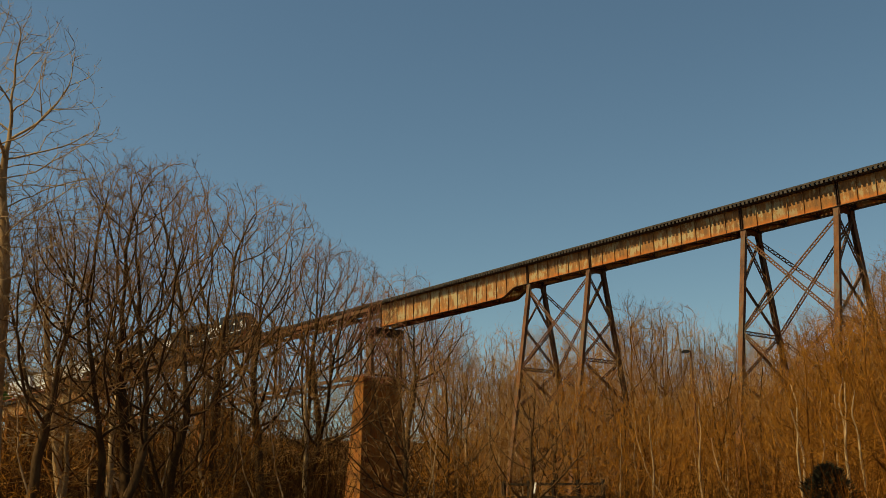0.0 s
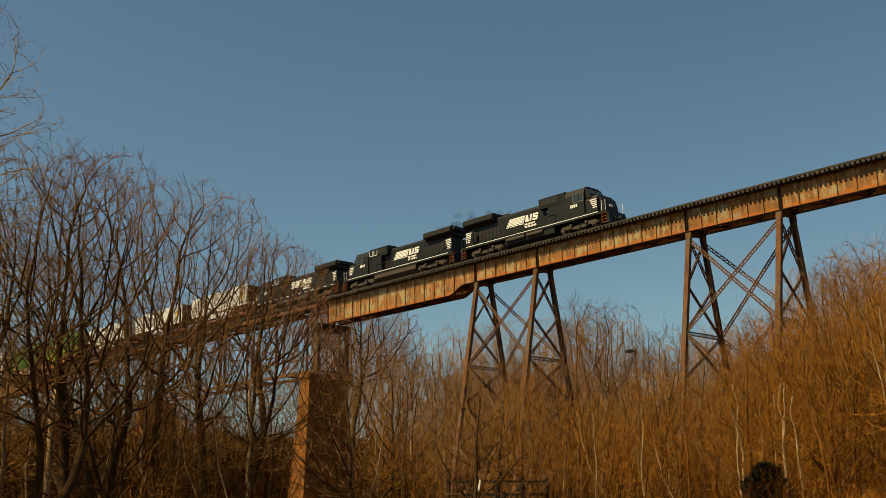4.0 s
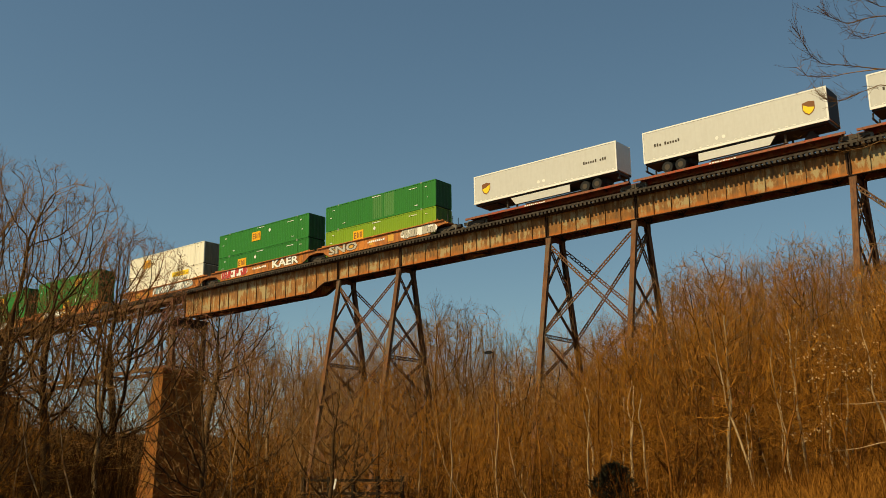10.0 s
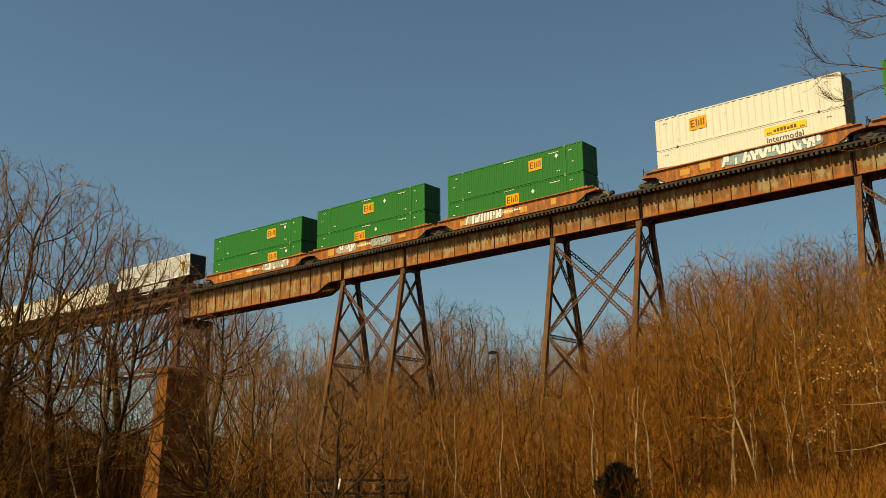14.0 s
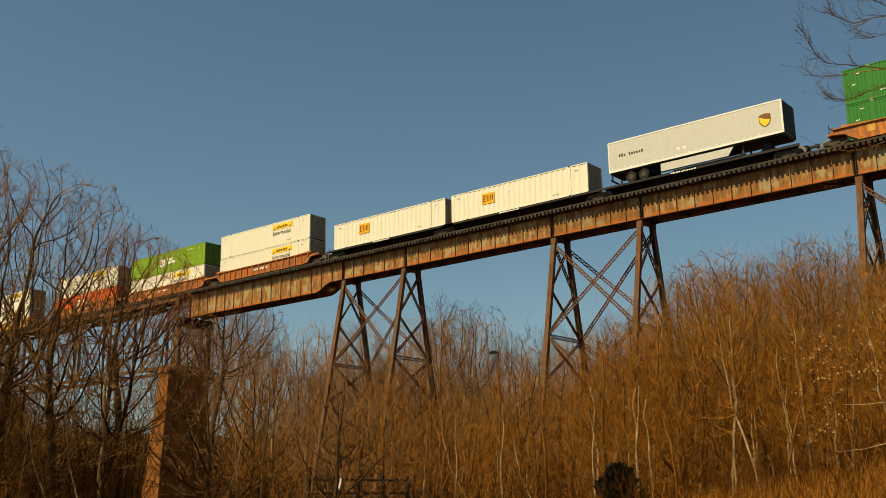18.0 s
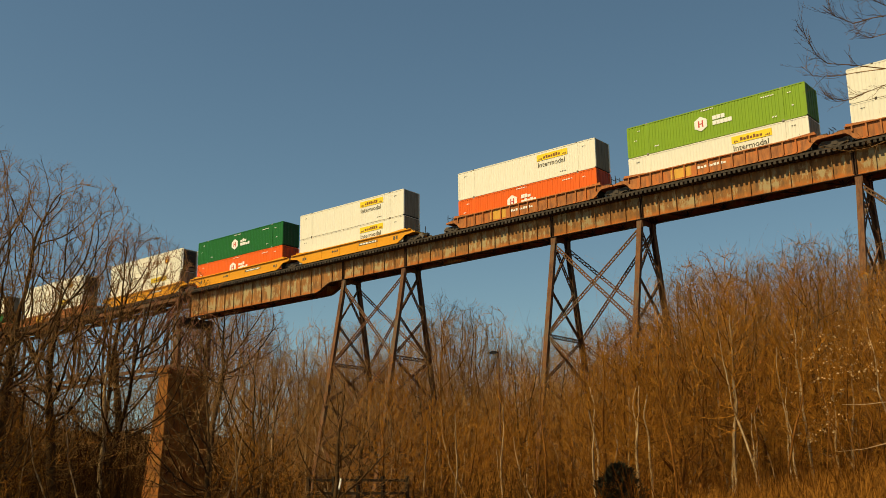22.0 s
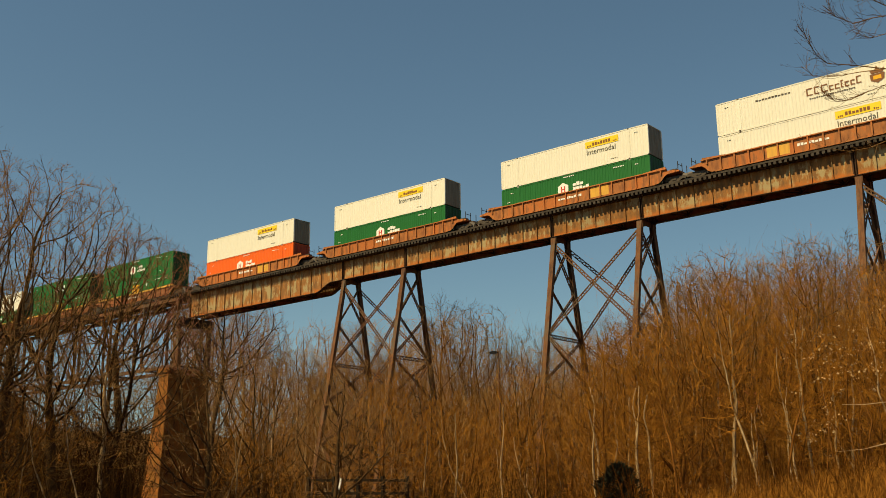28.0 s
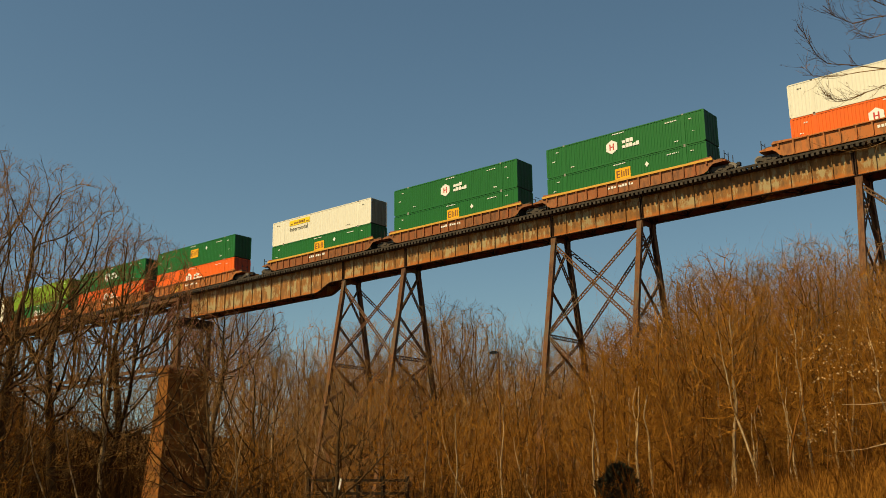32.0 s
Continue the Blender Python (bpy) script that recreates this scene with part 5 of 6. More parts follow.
def grow(seed, height, r0, fork=0.35, wide=4.5, count=900, step=0.36, kill=0.75, rise=0.12, crook=0.10, lean=0.05, twig=0.0065, tufts=1.6, twig_len=0.6, low=0.8, stems=1, fan=0.0, hold=0.8, forks=2, cone=-0.15):
    """A bare tree that reaches for points spread through its crown and thickens towards the root.
    Returns the trunk, the limbs and the twigs, each as corners and faces."""
    r = np.random.default_rng(seed)
    nodes, parent = [np.array([0.0, 0.0, -0.3])], [-1]
    for s in range(stems):
        d = unit(np.array([r.normal(0, lean + 0.25 * (stems > 1)), r.normal(0, lean + 0.25 * (stems > 1)), 1.0]))
        last, p = 0, nodes[0]
        while p[2] < fork * height * (1 if s == 0 else r.uniform(0.7, 1.0)):
            d = unit(d + r.normal(0, crook, 3) * [1, 1, 0.3] + [0, 0, 0.06])
            p = p + d * step
            nodes.append(p)
            parent.append(last)
            last = len(nodes) - 1
    head = nodes[-1]
    # points that the crown reaches for, with hollows so that its outline is uneven
    goal = []
    while len(goal) < count:
        f = r.random()
        z = (low * fork + (1 - low * fork) * f) * height
        full = math.sqrt(max(0.02, 1 - ((f - 0.42) / 0.60) ** 2)) if not fan else 0.25 + 0.75 * f ** fan if f < 0.8 else 0.95 * math.sqrt(max(0.02, 1 - ((f - 0.8) / 0.22) ** 2))
        a, q = r.uniform(0, 2 * math.pi), wide * full * r.random() ** 0.45
        p = (head[0] * 1.2 + q * math.cos(a), head[1] * 1.2 + q * math.sin(a), z)
        if noise.noise(Vector(p) * (2.6 / wide) + Vector((seed * 3.1, 0, 0))) > -0.22:
            goal.append(p)
    goal = np.array(goal)
    pos = np.array(nodes)
    dist = np.linalg.norm(goal[:, None] - pos[None], axis=2)
    near, best = dist.argmin(1), dist.min(1)
    nodes, kids, first = list(pos), {}, len(pos)
    ways = [np.zeros(3)] + [unit(pos[i] - pos[parent[i]]) * 0.4 for i in range(1, len(pos))]
    for turn_ in range(110):
        if not len(goal):
            break
        total = np.zeros((len(nodes), 3))
        pull = unit(goal - np.array(nodes)[near])
        ahead = (pull * np.array(ways)[near]).sum(1) > np.where(near < first, -1.0, cone)
        np.add.at(total, near[ahead], pull[ahead])
        pulled = np.unique(near[ahead])
        fresh = []
        for i in pulled:
            d = unit(unit(total[i]) + ways[i] * hold + r.normal(0, 0.16, 3) + [0, 0, rise])
            p = nodes[i] + d * step
            if len(kids.get(i, ())) < 3 and all(np.linalg.norm(p - c) > 0.45 * step for c in kids.get(i, ())):
                kids.setdefault(i, []).append(p)
                nodes.append(p)
                parent.append(i)
                ways.append(d)
                fresh.append(len(nodes) - 1)
        if not fresh:
            break
        dist = np.linalg.norm(goal[:, None] - np.array([nodes[i] for i in fresh])[None], axis=2)
        j, m = dist.argmin(1), dist.min(1)
        closer = m < best
        near, best = np.where(closer, np.array(fresh)[j], near), np.where(closer, m, best)
        keep = best > kill
        goal, near, best = goal[keep], near[keep], best[keep]
    pos, parent = np.array(nodes), np.array(parent)
    n = len(pos)
    child = np.zeros(n, int)
    np.add.at(child, parent[1:], 1)
    r_end = twig * 1.5
    tips = max(20, int((child == 0).sum()))
    power = min(3.2, max(1.9, math.log(tips) / math.log(r0 / r_end)))
    area = np.where(child == 0, r_end ** power, 0.0)
    for i in range(n - 1, 0, -1):
        area[parent[i]] += area[i] + 0.02 * r_end ** power
    rad = np.maximum(area, r_end ** power) ** (1 / power)
    rad[0] *= 1.5
    way = np.zeros((n, 3))
    way[1:] = unit(pos[1:] - pos[parent[1:]])
    way[0] = (0, 0, 1)
    main = {}
    for i in range(1, n):
        if parent[i] not in main or rad[i] > rad[main[parent[i]]]:
            main[parent[i]] = i
    leads = np.array([main.get(parent[i], -1) == i for i in range(n)])
    idx = np.arange(1, n)
    ra = np.where(leads[idx], rad[parent[idx]], rad[idx] * 1.25)
    da = np.where(leads[idx][:, None], way[parent[idx]], way[idx])
    on = np.zeros(n, bool)
    on[0], i = True, 0
    while i in main and rad[main[i]] > 0.36 * r0:
        i = main[i]
        on[i] = True
    bole = on[idx]
    out = [[], [], []]
    for mask, k, slot in ((bole, 8, 0), (~bole & (rad[idx] > 0.06), 6, 1), (~bole & (rad[idx] <= 0.06) & (rad[idx] > 0.022), 4, 1), (~bole & (rad[idx] <= 0.022), 3, 2)):
        if mask.any():
            s = idx[mask]
            out[slot].append(drums(pos[parent[s]], pos[s], ra[mask], rad[s], da[mask], way[s], k))
    # tufts of curved twigs on the thin ends
    thin_ = idx[rad[idx] < r_end * 2.3]
    thin_ = np.repeat(thin_, r.poisson(tufts, len(thin_)))
    if len(thin_):
        m = len(thin_)
        a = pos[parent[thin_]] + (pos[thin_] - pos[parent[thin_]]) * r.random((m, 1))
        d = unit(way[thin_] * 0.75 + r.normal(0, 0.5, (m, 3)) + [0, 0, 0.22])
        ln = twig_len * r.uniform(0.35, 1.2, (m, 1))
        b = a + d * ln * 0.5
        d2 = unit(d + r.normal(0, 0.25, (m, 3)) + [0, 0, 0.35])
        c = b + d2 * ln * 0.5
        out[2] += [slivers(a, b, twig, twig * 0.75, r), slivers(b, c, twig * 0.75, twig * 0.35, r)]
        for q in (0.75, 0.3)[:forks]:
            e = a + (b - a) * q * 1.4 if q < 0.5 else b + (c - b) * 0.3
            out[2].append(slivers(e, e + unit(d + r.normal(0, 0.55, (m, 3)) + [0, 0, 0.3]) * ln * 0.45, twig * 0.6, twig * 0.3, r))
    return [joined(o) if o else (np.zeros((0, 3)), np.zeros((0, 4), int)) for o in out]


def make_tree(name, label, category, group, geos, wood, twig, limb=None):
    t = thing(name, label, category, group)
    v, f = geos[0]
    _, first, same = np.unique(np.round(v, 4), axis=0, return_index=True, return_inverse=True)
    trunk = part("trunk", fast_mesh("trunk", v[first], same.reshape(-1)[f], wood), None, t)
    trunk.data.shade_smooth()
    v, f = joined(geos[1:])
    crown = part("crown", fast_mesh("crown", v, f, limb or wood), None, t)
    crown.data.materials.append(twig)
    crown.data.polygons.foreach_set("material_index", np.repeat([0, 1], [len(geos[1][1]), len(geos[2][1])]).astype(np.int32))
    t["tall"] = float(v[:, 2].max())
    t.location = (0, 0, -500)
    return t


WOOD = "bare trees of the wood"
big, spread, pole, gold, thin, bush = [], [], [], [], [], []
for k in range(5):
    g2 = grow(100 + k, 16.0, 0.21 + 0.025 * k, fork=(0.36, 0.30, 0.42, 0.34, 0.26)[k], wide=4.8 + 0.3 * (k % 3), count=2100, step=0.32, kill=0.48, crook=0.07, lean=0.12, stems=2 if k in (1, 4) else 1, rise=0.06, tufts=1.6, twig_len=0.6, low=0.95, fan=0.55 if k in (0, 2, 3) else 0.0)
    big.append(make_tree("bare_tree", "large bare winter tree with dark crooked limbs", "tree", WOOD, g2, M["bark_dark"], M["twig_dark"]))
for k in range(3):
    g2 = grow(120 + k, 11.0, 0.20, fork=0.20, wide=5.4, count=2600, step=0.30, kill=0.45, crook=0.09, lean=0.16, stems=2 + k % 2, rise=0.0, low=0.7, tufts=1.0, twig_len=0.5)
    spread.append(make_tree("bare_tree", "low spreading bare tree with arching dark limbs", "tree", WOOD, g2, M["bark_dark"], M["twig_dark"]))
for k in range(7):
    g2 = grow(200 + k, 17.0, 0.15 + 0.012 * k, fork=(0.30, 0.55, 0.24, 0.34, 0.60, 0.38, 0.32)[k], low=(0.8, 0.45, 0.8, 0.8, 0.4, 0.8, 0.8)[k], wide=3.7 + 0.3 * (k % 4), count=1100, step=0.46, kill=0.60, rise=0.08, crook=0.05, twig=0.0085, tufts=2.3, twig_len=1.0, forks=1, cone=0.1, fan=0.7 if k % 2 else 0.0, stems=2 if k in (2, 5) else 1)
    pole.append(make_tree("bare_tree", "tall slender bare winter tree with fine tan twigs", "tree", WOOD, g2, M["bark_pale"] if k in (2, 4) else M["bark_dark"] if k == 6 else M["bark_brown"], M["twig_tan"], M["bark_brown"]))
for k in range(5):
    g2 = grow(250 + k, 14.0, 0.12 + 0.012 * k, fork=0.24, wide=4.0, count=1500, step=0.38, kill=0.5, rise=0.06, crook=0.06, lean=0.14, twig=0.007, tufts=1.5, twig_len=0.65, low=0.6, fan=0.8 if k % 2 else 0.0, stems=1 + k % 2)
    gold.append(make_tree("bare_tree", "bare tree on the bank with fine golden-brown twigs", "tree", WOOD, g2, M["bark_brown"], M["twig_tan"] if k in (1, 3) else M["twig_gold"]))
for k in range(6):
    g2 = grow(300 + k, 9.0, 0.042 + 0.006 * k, fork=0.5, wide=1.8, count=200, step=0.32, kill=0.42, rise=0.12, crook=0.07, lean=0.12, twig=0.007, tufts=0.9, twig_len=0.55, low=0.7)
    thin.append(make_tree("sapling", "thin bare sapling with fine brown twigs", "sapling", "saplings of the wood", g2, M["bark_brown"] if k in (2, 5) else M["bark_pale"], M["twig_gold"], M["bark_brown"]))
for k in range(4):
    g2 = grow(400 + k, 3.4, 0.05, fork=0.1, wide=1.6, count=260, step=0.16, kill=0.30, rise=0.06, crook=0.10, lean=0.2, twig=0.006, tufts=0.9, twig_len=0.4, low=0.5, stems=3)
    bush.append(make_tree("bare_shrub", "tangled bare brown shrub", "shrub", "shrubs of the undergrowth", g2, M["bark_brown"], M["twig"]))
pale_big = make_tree("bare_tree", "tall bare tree with pale whitish bark and twigs", "tree", WOOD, grow(143, 20.0, 0.30, fork=0.72, wide=4.6, count=2600, step=0.38, kill=0.52, rise=0.16, crook=0.03, lean=0.03, twig=0.0065, tufts=1.3, twig_len=0.6, low=0.42), M["bark_pale"], M["twig_pale"])
bud = make_tree("budding_tree", "bare tree with reddish budding twigs", "tree", WOOD, grow(151, 18.0, 0.2, fork=0.55, wide=5.2, count=2200, step=0.34, kill=0.48, rise=0.10, crook=0.06, lean=0.1, twig=0.0075, tufts=1.4, low=1.0), M["bark_dark"], M["twig_red"])

RIDGE = [(-80, 19), (-74, 18.5), (-70, 18.3), (-66, 18.8), (-62, 17.4), (-59, 15.4), (-56, 14.2), (-53.5, 14.5), (-51.5, 12.5), (-50, 10.2), (-47, 10.0),
         (-44, 10.0), (-41, 10.6), (-39.5, 11.7), (-37, 9.2), (-34, 9.8), (-30, 10.2), (-28, 12.2), (-25, 13.8), (-22, 13.4), (-19, 13.6), (-16, 14.0), (-8, 14.5)]
BACK = [(-80, 6.4), (-60, 5.8), (-50, 5.4), (-47, 7.0), (-42, 8.6), (-38, 8.4), (-33, 8.7), (-28, 10.2), (-24, 12.0), (-10, 12.6)]


def skyline(az):
    return float(np.interp(az, [r[0] for r in RIDGE], [r[1] for r in RIDGE]))


def backline(az):
    """Height in degrees of the closed woods behind, through which no sky shows."""
    return float(np.interp(az, [r[0] for r in BACK], [r[1] for r in BACK]))


def spot(az, d):
    a = radians(az)
    return d * math.sin(a), d * math.cos(a)


wood_rng = random.Random(77)


def plant(src, az, d, el, lean=0.03, turn=None):
    """A tree at heading az and d metres off, grown as tall as the wood's skyline asks."""
    x, y = spot(az, d)
    z = land(x, y)
    ob = wood_rng.choice(src)
    s = max(0.3, (d * math.tan(radians(el)) + EYE.z - z) / ob["tall"])
    w = s ** 0.5 if s < 1 else s
    m = pose(x, y, z, wood_rng.gauss(0, lean) * 57, wood_rng.gauss(0, lean) * 57, wood_rng.uniform(0, 360) if turn is None else turn) @ Matrix.Diagonal((s * 0.5 + w * 0.5, s * 0.5 + w * 0.5, s, 1))
    return copy_thing(ob, m)


def scatter(n, az0, az1, d0, d1, src, low, high, keep=lambda x, y: True, deep=False, line=skyline):
    """Trees between two headings and distances; deep: the distances are square to the track."""
    for k in range(n):
        az = az0 + (az1 - az0) * (k + wood_rng.random()) / n
        d = wood_rng.uniform(d0, d1) / (math.cos(radians(az)) if deep else 1)
        x, y = spot(az, d)
        if keep(x, y):
            plant(src, az, d, line(az) * wood_rng.uniform(low, high))


def clear(x, y):
    return not (-3.8 < y - YC < 3.8)


def sight(x, y):
    """Keeps the view of the bridge's stone pier open."""
    return clear(x, y) and not (-57.0 < math.degrees(math.atan2(x, y)) < -52.8 and y < YC) and not (-47.6 < math.degrees(math.atan2(x, y)) < -41.4 and math.hypot(x, y) < 59)


# the big trees this side of the truss, one by one: heading, distance, share of the skyline
for az, d, f in ((-77.5, 44, 0.9), (-72.8, 38, 0.88), (-69.2, 40, 1.0), (-67.6, 43, 1.03), (-65.2, 46, 1.04), (-62.4, 50, 1.02), (-60.0, 54, 1.02), (-58.9, 60, 0.95)):
    plant(big, az, d, skyline(az) * f)
# low spreading ones with arching limbs before the truss, beside the pier and among the towers' feet
for az, d, el in ((-64.0, 46, 8.8), (-61.6, 57, 9.4), (-58.4, 63, 9.2), (-52.4, 62, 10.2), (-50.6, 70, 8.4), (-45.9, 55, 7.4), (-42.8, 66, 6.2)):
    plant(spread, az, d, el)
plant([pale_big], -74.2, 40, 25.2, 0.01, 200)
plant([pale_big], -70.4, 52, 15.5)
plant([bud], -57.6, 66, 14.6, 0.02, 80)
plant([bud], -52.6, 128, 12.6, 0.02)
for az, d, f in ((-71.0, 48, 0.8), (-68.4, 47, 0.8), (-66.0, 52, 0.8), (-61.8, 50, 0.8), (-58.0, 57, 0.8)):
    plant([pole[2], pole[4]], az, d, skyline(az) * f)
# open woods beyond the bridge
scatter(16, -78, -55, 86, 112, pole, 0.30, 0.55, clear, True)
scatter(20, -55, -46, 84, 120, pole, 0.70, 1.0, clear, True)
scatter(66, -48, -29, 83, 114, pole, 0.68, 1.03, clear, True)
scatter(46, -30, -13, 84, 112, pole, 0.62, 1.02, clear, True)
plant([pole[0]], -39.9, 104, 11.7)
plant([pole[3]], -38.7, 108, 11.2)
# the bank this side of the bridge
scatter(34, -30.5, -11, 44, 70, gold, 0.66, 1.02)
scatter(10, -42, -30, 60, 73, gold, 0.5, 0.8, sight)
for az, d, el in ((-44.4, 66, 8.0), (-40.2, 70, 8.2), (-36.0, 68, 7.6), (-33.4, 70, 8.4), (-29.0, 62, 9.2), (-24.4, 60, 12.2), (-20.0, 58, 12.4), (-31.0, 64, 7.5), (-26.6, 60, 11.0), (-22.0, 57, 11.6), (-18.2, 60, 11.8), (-15.0, 55, 12.0)):
    plant(big, az, d, el)
scatter(40, -32, -12, 36, 60, thin, 0.45, 0.9)
scatter(30, -51, -30, 52, 74, thin, 0.25, 0.55, sight)
scatter(24, -50, -28, 82, 95, thin, 0.4, 0.8, clear, True)
scatter(34, -45, -12, 40, 70, thin, 0.4, 0.85, sight)
scatter(20, -76, -50, 40, 70, thin, 0.25, 0.5, sight)
scatter(44, -54, -11, 34, 66, bush, 0.10, 0.24, sight)
scatter(20, -78, -54, 30, 60, bush, 0.06, 0.14, sight)


def thicket(seed, count, az0, az1, d0, d1, low, high, tall, thick, twigs, deep=False, foot=0.15, line=skyline):
    """A mass of bare stems with side twigs that sweep upwards, as slivers turned every way."""
    r = np.random.default_rng(seed)
    az, d = r.uniform(az0, az1, count), r.uniform(d0, d1, count)
    d = d / np.cos(np.radians(az)) if deep else d
    base, top = [], []
    for a, q, u, h in zip(az, d, r.uniform(low, high, count), r.uniform(*tall, count)):
        x, y = spot(a, q)
        if abs(y - YC) < 3.5 or (y < YC and -56.0 < a < -53.0) or (q < 59 and -47.4 < a < -41.6 and r.random() < 0.85):
            continue
        z = land(x, y)
        h = min(h, q * math.tan(radians(max(1.6, line(a) * u))) + 1.6 - z)
        if h > 0.5:
            base.append((x, y, z))
            top.append(h)
    p, h = np.array(base), np.array(top)[:, None]
    n = len(p)
    up = np.array([0, 0, 1.0])
    q = p + unit(r.normal(0, 0.22, (n, 3)) + up) * h
    mid = (p + q) / 2 + r.normal(0, 0.05, (n, 3)) * h
    pieces = [slivers(p, mid, thick, thick * 0.8, r), slivers(mid, q, thick * 0.8, thick * 0.4, r)]
    for k in range(twigs):
        f = r.uniform(foot, 1, (n, 1))
        a = np.where(f < 0.5, p + (mid - p) * f * 2, mid + (q - mid) * (f * 2 - 1))
        ln = h * r.uniform(0.08, 0.30, (n, 1)) * (1.25 - 0.6 * f)
        d1_ = unit(r.normal(0, 0.55, (n, 3)) + up * 0.55)
        b = a + d1_ * ln * 0.55
        c = b + unit(d1_ + r.normal(0, 0.3, (n, 3)) + up * 0.35) * ln * 0.6
        pieces += [slivers(a, b, thick * 0.5, thick * 0.4, r), slivers(b, c, thick * 0.4, thick * 0.2, r)]
    return joined(pieces)


def mass(name, label, category, mat, *args, **more):
    tagged(new(name, fast_mesh(name, *thicket(*args, **more), M[mat])), label, category, kind="stuff")


# brush and thicket colours carry the shade of the wood's interior
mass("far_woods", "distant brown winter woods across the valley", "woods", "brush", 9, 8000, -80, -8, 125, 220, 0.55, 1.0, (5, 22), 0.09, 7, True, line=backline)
mass("thicket", "dense thicket of bare saplings beyond the bridge, shade in its colour", "thicket", "thicket", 6, 6000, -78, -9, 82, 122, 0.35, 1.0, (3, 13), 0.026, 8, True, line=backline)
mass("treetops", "mass of fine golden-brown bare treetops beyond the bridge", "treetops", "twig_tan", 16, 3600, -48, -11, 83, 116, 0.55, 0.96, (8, 26), 0.016, 13, True, 0.4)
mass("bank_saplings", "mass of fine golden-brown saplings on the bank", "saplings", "twig_gold", 17, 150, -31, -11, 42, 74, 0.35, 0.85, (4, 12), 0.010, 14, False, 0.35)
mass("brush_wall", "brush and saplings below the truss span, shade in their colour", "undergrowth", "brush", 25, 3200, -78, -56.6, 54, 76, 0.14, 0.40, (2, 8), 0.022, 8)
mass("undergrowth", "dense tangle of bare brush and briars, shade in its colour", "undergrowth", "brush", 5, 4200, -80, -33, 30, 80, 0.05, 0.24, (0.8, 3.0), 0.012, 6)
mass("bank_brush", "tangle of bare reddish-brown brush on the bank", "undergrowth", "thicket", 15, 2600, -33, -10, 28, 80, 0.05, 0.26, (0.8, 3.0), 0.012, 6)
for ob in big + spread + pole + gold + thin + bush + [pale_big, bud]:
    for o in [*ob.children_recursive, ob]:
        bpy.data.objects.remove(o)


# ---- near things ----
def ray_spot(az, el, d):
    a, e = radians(az), radians(el)
    return EYE + Vector((math.sin(a) * math.cos(e), math.cos(a) * math.cos(e), math.sin(e))) * d


# a tree beside the camera whose thin branches hang into view
hang = thing("overhanging_tree", "bare tree whose thin pale branches hang into view", "tree")
tx, ty = spot(-5.0, 13.0)
hang.location = (tx, ty, land(tx, ty))
origin = Vector(hang.location)
hg = Geo()
hg.tube([Vector((0, 0, -0.3)), Vector((0.1, 0.1, 2.5)), Vector((0, 0.2, 5.2)), Vector((-0.2, 0.1, 8.5))], [0.2, 0.16, 0.12, 0.05], 9)
part("trunk", hg, M["bark_brown"], hang, smooth=True)
HANGING = [[(-5.0, 19.0), (-10, 20.8), (-14.32, 21.68), (-15.38, 21.98), (-16.23, 22.21), (-17.25, 22.43), (-17.8, 22.96), (-18.21, 23.84), (-18.39, 24.46)],
         [(-5.0, 21.0), (-10, 23.6), (-13.98, 24.32), (-14.65, 24.34), (-15.7, 24.24), (-16.53, 24.73), (-16.94, 25.15)],
         [(-14.32, 21.68), (-15.7, 21.74), (-16.88, 21.72), (-18.06, 21.9), (-18.67, 22.5)],
         [(-5.0, 16.5), (-10, 19.5), (-14.41, 20.88), (-15.54, 20.63), (-16.74, 20.37)],
         [(-10, 23.6), (-14.09, 23.43), (-14.92, 23.35), (-15.47, 23.68)],
         [(-5.0, 15.0), (-11, 17.4), (-14.76, 18.01), (-15.59, 17.78), (-16.7, 17.75), (-18.2, 18.15)],
           [(-15.54, 20.63), (-16.3, 20.4), (-17.0, 20.4), (-17.8, 21.0)],
           [(-10, 23.6), (-13.9, 24.8), (-14.5, 25.2), (-15.1, 25.6)]]
hrng = random.Random(31)
for i, limb in enumerate(HANGING):
    pts = [ray_spot(a, e, 13.0 - 0.05 * k + 0.25 * (i % 3)) - origin for k, (a, e) in enumerate(limb)]
    r0 = 0.007 if i in (0, 1, 3, 5) else 0.0045
    g = Geo().tube(pts, [max(0.003, r0 * (1 - k / len(pts)) ** 1.2 + 0.002) for k in range(len(pts))], 5)
    for k in range(30 if i < 2 else 16):
        f = hrng.uniform(0.35, 0.99) * (len(pts) - 1)
        j = min(int(f), len(pts) - 2)
        p = pts[j].lerp(pts[j + 1], f - j)
        d = (pts[j + 1] - pts[j]).normalized()
        n = (d + Vector((hrng.gauss(0, 0.5), hrng.gauss(0, 0.5), hrng.gauss(0.25, 0.6)))).normalized()
        ln = hrng.uniform(0.05, 0.20)
        q = p + n * ln
        q2 = q + (n + Vector((hrng.gauss(0, 0.3), 0, 0.35))).normalized() * ln * 0.8
        g.tube([p, q, q2], [0.0028, 0.002, 0.0014], 3)
        for _ in range(2):
            e = p.lerp(q2, hrng.uniform(0.3, 0.9))
            g.tube([e, e + (n + Vector((hrng.gauss(0, 0.7), hrng.gauss(0, 0.7), hrng.gauss(0.2, 0.5)))).normalized() * ln * 0.5], [0.0018, 0.001], 3)
    part("branch", g, M["twig_dark"], hang)

